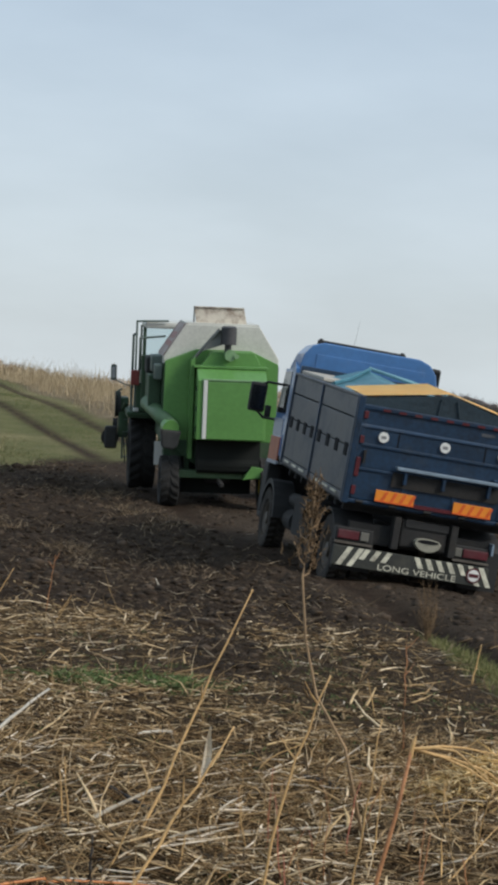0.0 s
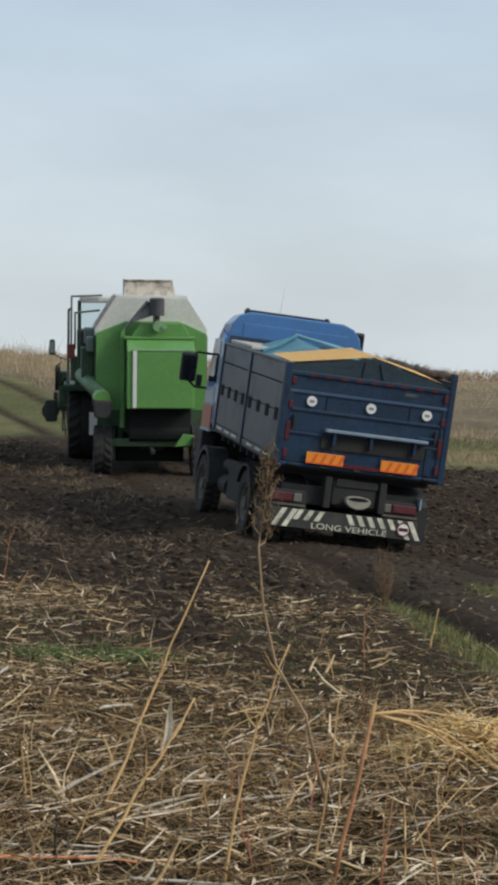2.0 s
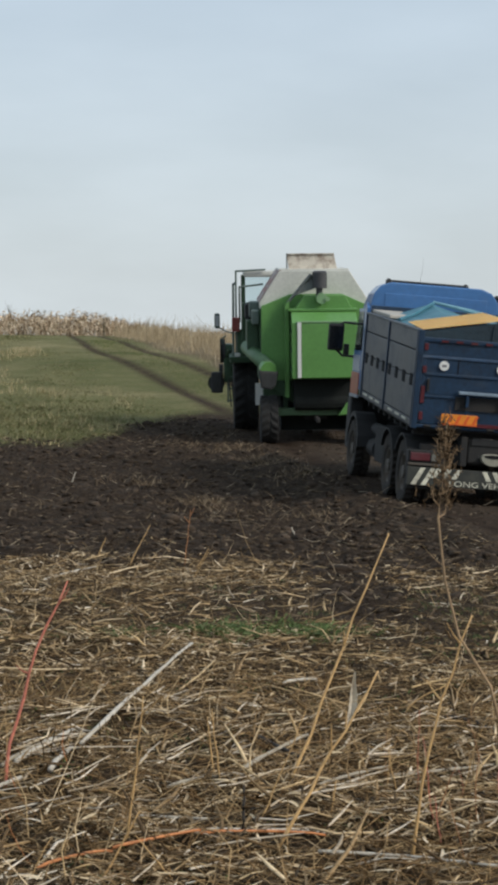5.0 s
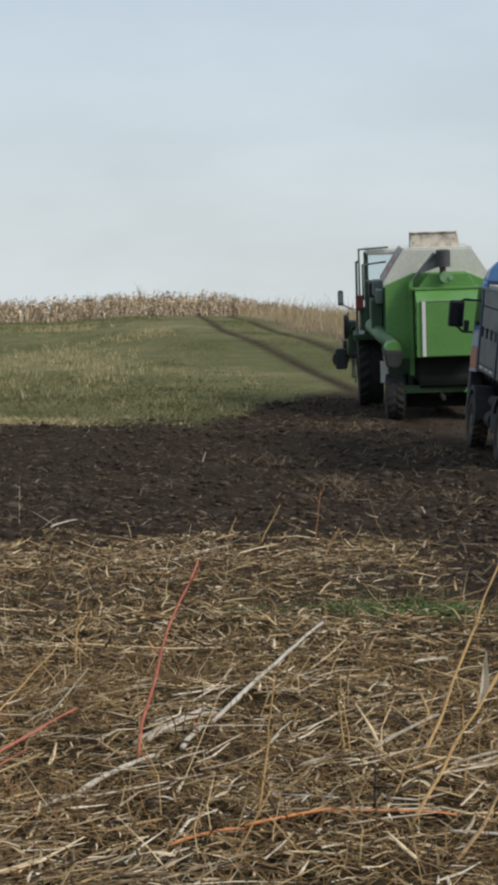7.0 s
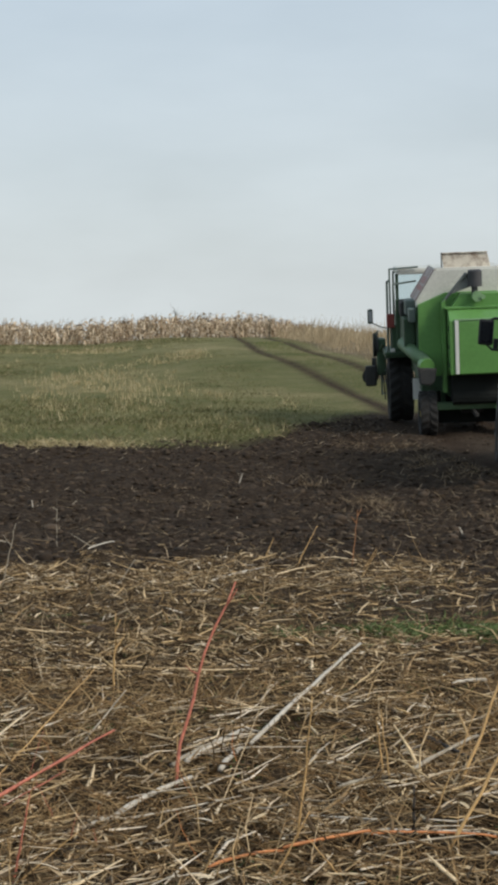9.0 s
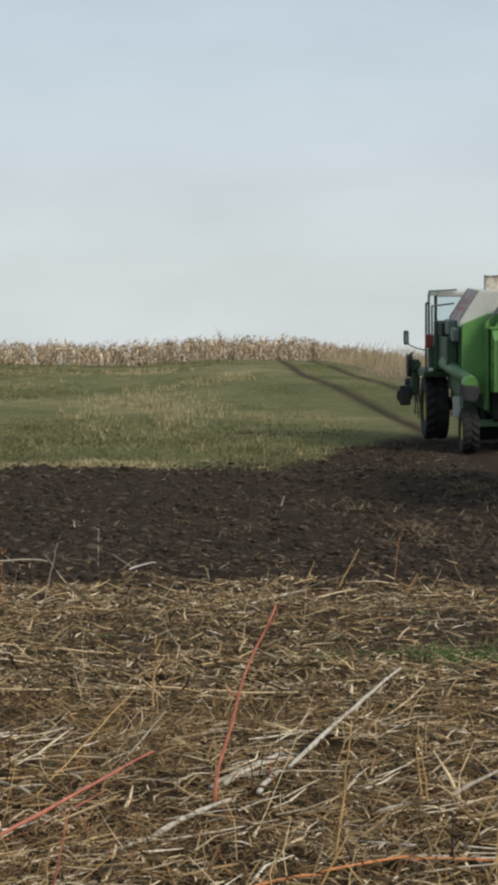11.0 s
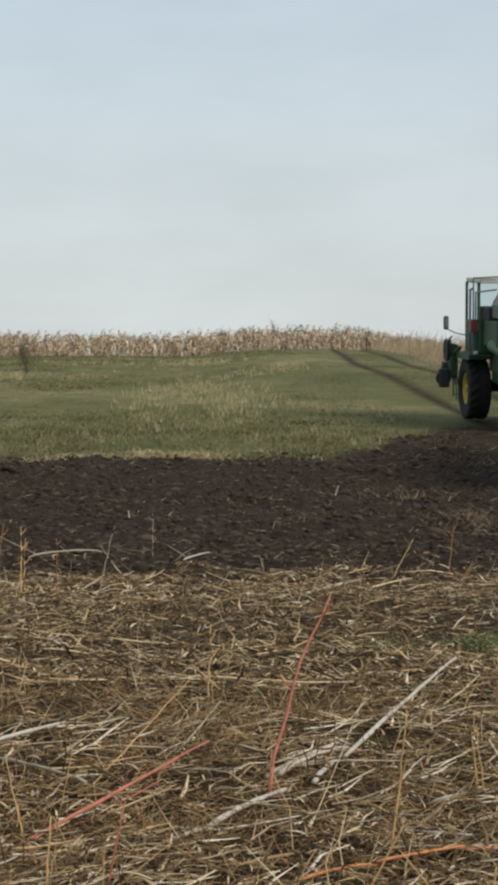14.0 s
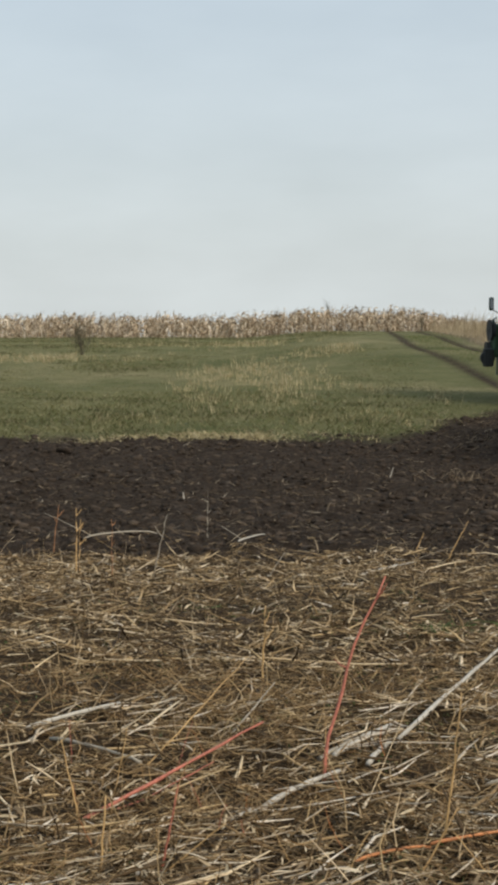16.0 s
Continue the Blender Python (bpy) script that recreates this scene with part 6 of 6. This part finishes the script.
for k in range(22):
    x, y = pick.uniform(-0.9, 0.6), pick.uniform(5.9, 8.2)
    h = pick.uniform(0.08, 0.24)
    stem(x, y, pick.uniform(-0.6, 0.6) * h, pick.uniform(-0.3, 0.3) * h, h, pick.uniform(0.002, 0.004), pick.choice((STEM_TAN, STEM_TAN, STEM_ORANGE, STEM_RED)), bend=pick.uniform(-0.02, 0.02))


def tall_weed():
    """The tall dead weed with a seed head that stands nearest the lorry's line."""
    x, y = 2.28, 7.17
    z = at_ground(x, y) - 0.02
    way = [(0, 0), (-0.12, 0.43), (-0.25, 0.63), (-0.31, 0.85), (-0.34, 1.09), (-0.32, 1.26), (-0.31, 1.46)]
    pts = [Vector((x + a, y, z + b)) for a, b in way]
    w = stood("tall_weed", stalk_mesh(pts, [0.0072, 0.0062, 0.0058, 0.0052, 0.0048, 0.004, 0.002]), WEED_STEM, "tall dead weed with brown seed head", "weed")
    p, e = [], []
    for k in range(420):
        t = pick.random() ** 0.8
        c = pts[4].lerp(pts[5], 0.3).lerp(pts[6], t)
        out = 0.042 * (1 - 0.75 * t) + 0.008
        p.append(c + Vector((pick.gauss(0, out * 0.75), pick.gauss(0, out * 0.6), pick.uniform(-0.05, 0.03))))
        e.append((pick.gauss(0, 0.012), pick.gauss(0, 0.012), pick.gauss(0.012, 0.016)))
    head = strips("seed_head", np.array([v[:] for v in p]), np.array(e), np.full(len(p), 0.0035), TWIG_SEED, "", "", bend=0.2)
    head.parent = w
    for k in range(7):
        q = pts[4].lerp(pts[6], k / 8)
        s = -1 if k % 2 else 1
        tip = q + Vector((s * pick.uniform(0.02, 0.05), pick.uniform(-.03, .03), pick.uniform(0.03, 0.09)))
        part("side_twig", stalk_mesh([q, q.lerp(tip, 0.5) + Vector((s * 0.01, 0, -0.01)), tip], [0.003, 0.0025, 0.001], 5), WEED_STEM, w)


TWIG_SEED = ramp_material("brown_seeds", [(0.0, (0.09, 0.06, 0.035)), (1.0, (0.24, 0.16, 0.09))])
tall_weed()


def straw_pile():
    n = 4200
    x = rng.normal(3.33, 0.17, n)
    y = rng.normal(8.42, 0.15, n)
    mound = 0.19 * np.exp(-((x - 3.28) / 0.30) ** 2 - ((y - 8.35) / 0.32) ** 2)
    th = rng.random(n) * 2 * math.pi
    length = rng.gamma(3, 0.018, n) + 0.025
    ends = np.stack([np.cos(th) * length, np.sin(th) * length, rng.normal(0, 0.25, n) * length], 1)
    strips("straw_pile", np.stack([x, y, height(x, y) + mound * rng.random(n) + 0.01], 1), ends, rng.uniform(0.004, 0.009, n), STRAW_BRIGHT, "small heap of golden straw on stubble", "straw pile", bend=0.2)


straw_pile()


def broken_stem():
    """A thick rusty stem snapped near its top, its crown hanging over to one side in thin branches."""
    x, y = 1.955, 6.12
    z = at_ground(x, y) - 0.02
    knee = Vector((x + 0.13, y + 0.02, z + 0.635))
    w = stood("broken_stem", stalk_mesh([Vector((x, y, z)), Vector((x + 0.035, y, z + 0.2)), Vector((x + 0.085, y, z + 0.42)), knee], [0.0085, 0.0078, 0.0070, 0.0066]), STEM_RUST, "thick rusty stem snapped over at its top", "dry plant")
    part("split_end", stalk_mesh([knee - Vector((0.004, 0, 0.03)), knee + Vector((0.004, 0, 0.02)), knee + Vector((0.012, 0, 0.045))], [0.0085, 0.0075, 0.002]), STEM_TAN, w, "pale splintered stem end")
    for dx, dy, dz, bow in ((0.62, 0.25, -0.28, 0.05), (0.44, 0.10, -0.20, 0.03), (0.30, -0.05, -0.12, 0.06), (0.50, 0.30, -0.08, 0.02)):
        tip = knee + Vector((dx, dy, dz))
        mid = knee.lerp(tip, 0.5) + Vector((0, 0, bow))
        b = part("hanging_branch", stalk_mesh([knee, knee.lerp(mid, 0.55) + Vector((0, 0, 0.008)), mid, mid.lerp(tip, 0.6), tip], [0.0055, 0.005, 0.0042, 0.003, 0.0015], 6), STEM_TAN, w)
        for k in range(4):
            q = mid.lerp(tip, k / 4)
            e = q + Vector((pick.uniform(-0.02, 0.08), pick.uniform(-0.05, 0.05), pick.uniform(-0.06, 0.05)))
            part("twig", stalk_mesh([q, q.lerp(e, 0.5), e], [0.0025, 0.002, 0.001], 5), STEM_TAN, b)


broken_stem()


def curled_leaf():
    z = at_ground(1.95, 8.85)
    bm = bmesh.new()
    rows_ = []
    for i in range(7):
        t = i / 6
        w = 0.018 * math.sin(math.pi * (0.15 + 0.8 * t))
        c = Vector((1.95 + 0.07 * t + 0.012 * math.sin(5 * t), 8.80 + 0.10 * t, z + 0.24 * t))
        rows_.append([bm.verts.new(c + Vector((-w, 0.01 * math.sin(6 * t), 0))), bm.verts.new(c + Vector((0, 0.014, 0))), bm.verts.new(c + Vector((w, -0.008, 0.01)))])
    for a, b in zip(rows_, rows_[1:]):
        for k in range(2):
            bm.faces.new((a[k], a[k + 1], b[k + 1], b[k]))
    bmesh.ops.solidify(bm, geom=bm.faces[:], thickness=0.003)
    tagged(part("curled_leaf", bm, HUSK, None), "curled pale dry leaf standing in stubble", "leaf")


curled_leaf()


def shrub(name, x, y, tall, spread, twigs, mat, label, thick):
    """A bare bush: limbs from the foot that fork into fine twigs."""
    z = at_ground(x, y)
    r = random.Random(int(x * 10) + 3)
    foot = stood(name, stalk_mesh([Vector((x, y, z - 0.05)), Vector((x, y, z + tall * 0.2))], [thick * 1.4, thick]), mat, label, "shrub")
    p, e, w = [], [], []
    for k in range(twigs):
        a = r.uniform(0, 2 * math.pi)
        lean = r.uniform(0.05, spread)
        top = Vector((math.cos(a) * lean, math.sin(a) * lean, tall * r.uniform(0.5, 1.0)))
        p.append((x, y, z)); e.append(top[:]); w.append(thick * 0.7)
        for j in range(9):
            t = r.uniform(0.3, 0.95)
            q = Vector((x, y, z)) + top * t
            p.append(q[:]); e.append((r.gauss(0, 0.13) * tall * 0.5, r.gauss(0, 0.13) * tall * 0.5, r.uniform(0.05, 0.2) * tall)); w.append(thick * 0.4)
    s = strips("twig_crown", np.array(p), np.array(e), np.array(w), mat, "", "", bend=0.08)
    s.parent = foot


maize()
shrub("bare_bush", -7.18, 82.5, 1.75, 1.0, 26, TWIG, "dark bare bush in the meadow", 0.019)
shrub("small_weed", 6.03, 17.5, 0.62, 0.20, 14, TWIG_SEED, "small brown dead weed by the track", 0.006)
shrub("small_weed", 5.80, 16.9, 0.50, 0.14, 12, TWIG_SEED, "small brown dead weed by the track", 0.006)
shrub("small_weed", 3.20, 9.6, 0.30, 0.16, 10, TWIG_SEED, "small brown dead weed in stubble", 0.004)


# ---- the insect that flies past ----
def build_insect():
    e = tagged(new("flying_insect"), "small dark fly passing in the air", "insect")
    bm = bmesh.new()
    bmesh.ops.create_uvsphere(bm, u_segments=10, v_segments=8, radius=0.0032, matrix=Matrix.Diagonal((1.5, 0.8, 0.8, 1)))
    part("body", bm, BLACK, e, smooth_shade=True)
    bm = bmesh.new()
    bmesh.ops.create_uvsphere(bm, u_segments=8, v_segments=6, radius=0.0018, matrix=Matrix.Translation((-0.0055, 0, 0)))
    part("head", bm, BLACK, e, smooth_shade=True)
    for s in (-1, 1):
        part("wing", slab([(0, 0), (0.004, s * 0.001), (0.006, s * 0.006), (0.002, s * 0.006)], "z", 0.0022, 0.0025), GREY_MARK, e)
    return e


insect = build_insect()


def motions():
    walk(truck, [(t, pose(x, y, z, pitch, lean, yaw)) for t, x, y, z, pitch, lean, yaw in (
        (0, 8.425, 25.233, -0.965, 1.080, 5.687, -3.549),
        (0.5, 8.437, 25.511, -0.969, 1.026, 5.504, -3.338),
        (1, 8.448, 25.792, -0.960, 0.968, 5.308, -3.171),
        (1.5, 8.457, 26.074, -0.941, 0.946, 5.115, -2.999),
        (2, 8.450, 26.362, -0.932, 1.024, 4.925, -2.876),
        (2.5, 8.425, 26.656, -0.927, 1.130, 4.700, -2.762),
        (3, 8.414, 26.946, -0.920, 1.245, 4.503, -2.678),
        (3.5, 8.424, 27.228, -0.913, 1.328, 4.358, -2.656),
        (4, 8.398, 27.520, -0.901, 1.318, 4.153, -2.733),
        (4.5, 8.359, 27.814, -0.891, 1.261, 3.975, -2.989),
        (5, 8.328, 28.104, -0.877, 1.208, 3.855, -3.399),
        (7.3, 8.173, 29.299, -0.732, 0.189, 4.113, -5.207),
        (9, 8.069, 30.188, -0.773, 0.760, 4.344, -6.611),
        (11.5, 8.069, 31.563, -0.736, 0.760, 4.344, -6.611),
        (14, 8.069, 32.938, -0.698, 0.760, 4.344, -6.611),
        (16, 8.069, 34.038, -0.668, 0.760, 4.344, -6.611),
    )])
    walk(combine, [(t, pose(x, y, z, pitch, lean, yaw)) for t, x, y, z, pitch, lean, yaw in (
        (0, 8.570, 37.330, -0.588, 3.551, -1.956, -7.549),
        (0.5, 8.504, 37.625, -0.580, 3.447, -1.959, -8.037),
        (1, 8.462, 37.913, -0.573, 3.349, -1.861, -8.531),
        (1.5, 8.416, 38.197, -0.561, 3.248, -1.821, -8.923),
        (2, 8.373, 38.473, -0.552, 3.138, -1.883, -9.099),
        (2.5, 8.368, 38.730, -0.540, 3.061, -1.819, -9.139),
        (3, 8.364, 38.972, -0.527, 3.025, -1.677, -9.096),
        (3.5, 8.358, 39.197, -0.515, 3.035, -1.550, -8.957),
        (4, 8.336, 39.406, -0.504, 3.066, -1.505, -8.711),
        (4.5, 8.355, 39.592, -0.492, 3.133, -1.338, -8.438),
        (5, 8.389, 39.769, -0.490, 3.209, -1.152, -8.176),
        (7.3, 8.426, 40.501, -0.485, 4.356, -1.893, -7.551),
        (9, 8.546, 41.467, -0.447, 4.564, -1.877, -6.023),
        (11.5, 8.879, 43.529, -0.277, 3.423, -0.836, -1.354),
        (12.5, 9.023, 44.425, -0.225, 3.286, -0.583, 0.692),
        (14, 9.232, 45.778, -0.165, 3.122, -0.504, 3.763),
        (14.5, 9.294, 46.233, -0.153, 3.093, -0.429, 4.810),
        (16, 9.456, 47.608, -0.140, 3.054, -0.019, 8.067),
    )])
    # wheels turn with the way gone
    for w, r in truck_wheels:
        x, y, z = w.location
        walk(w, [(t, pose(x, y, z, -math.degrees(s / r), 0, 0)) for t, s in ((0, 0.00), (1, 0.56), (2, 1.13), (3, 1.71), (4, 2.29), (5, 2.87), (6, 3.39), (7, 3.91), (8, 4.43), (9, 4.95), (10, 5.50), (11, 6.05), (12, 6.60), (13, 7.15), (14, 7.70), (15, 8.25), (16, 8.80))])
    # wheels turn with the way gone
    for w, r in combine_wheels:
        x, y, z = w.location
        walk(w, [(t, pose(x, y, z, -math.degrees(s / r), 0, 0)) for t, s in ((0, 0.00), (1, 0.58), (2, 1.14), (3, 1.64), (4, 2.08), (5, 2.44), (6, 2.76), (7, 3.08), (8, 3.57), (9, 4.14), (10, 4.96), (11, 5.79), (12, 6.65), (13, 7.55), (14, 8.45), (15, 9.36), (16, 10.28))])
    walk(insect, [(t, pose(x, y, z)) for t, x, y, z in ((0, 9, 6, 6), (7.0, 1.63, 5, 3.28), (7.8, 0.457, 5, 2.5), (8.0, 0.127, 5, 2.35), (8.2, -0.131, 5, 2.105), (9.0, -1.3, 5, 1.5), (16, -9, 3, 1.5))])


motions()
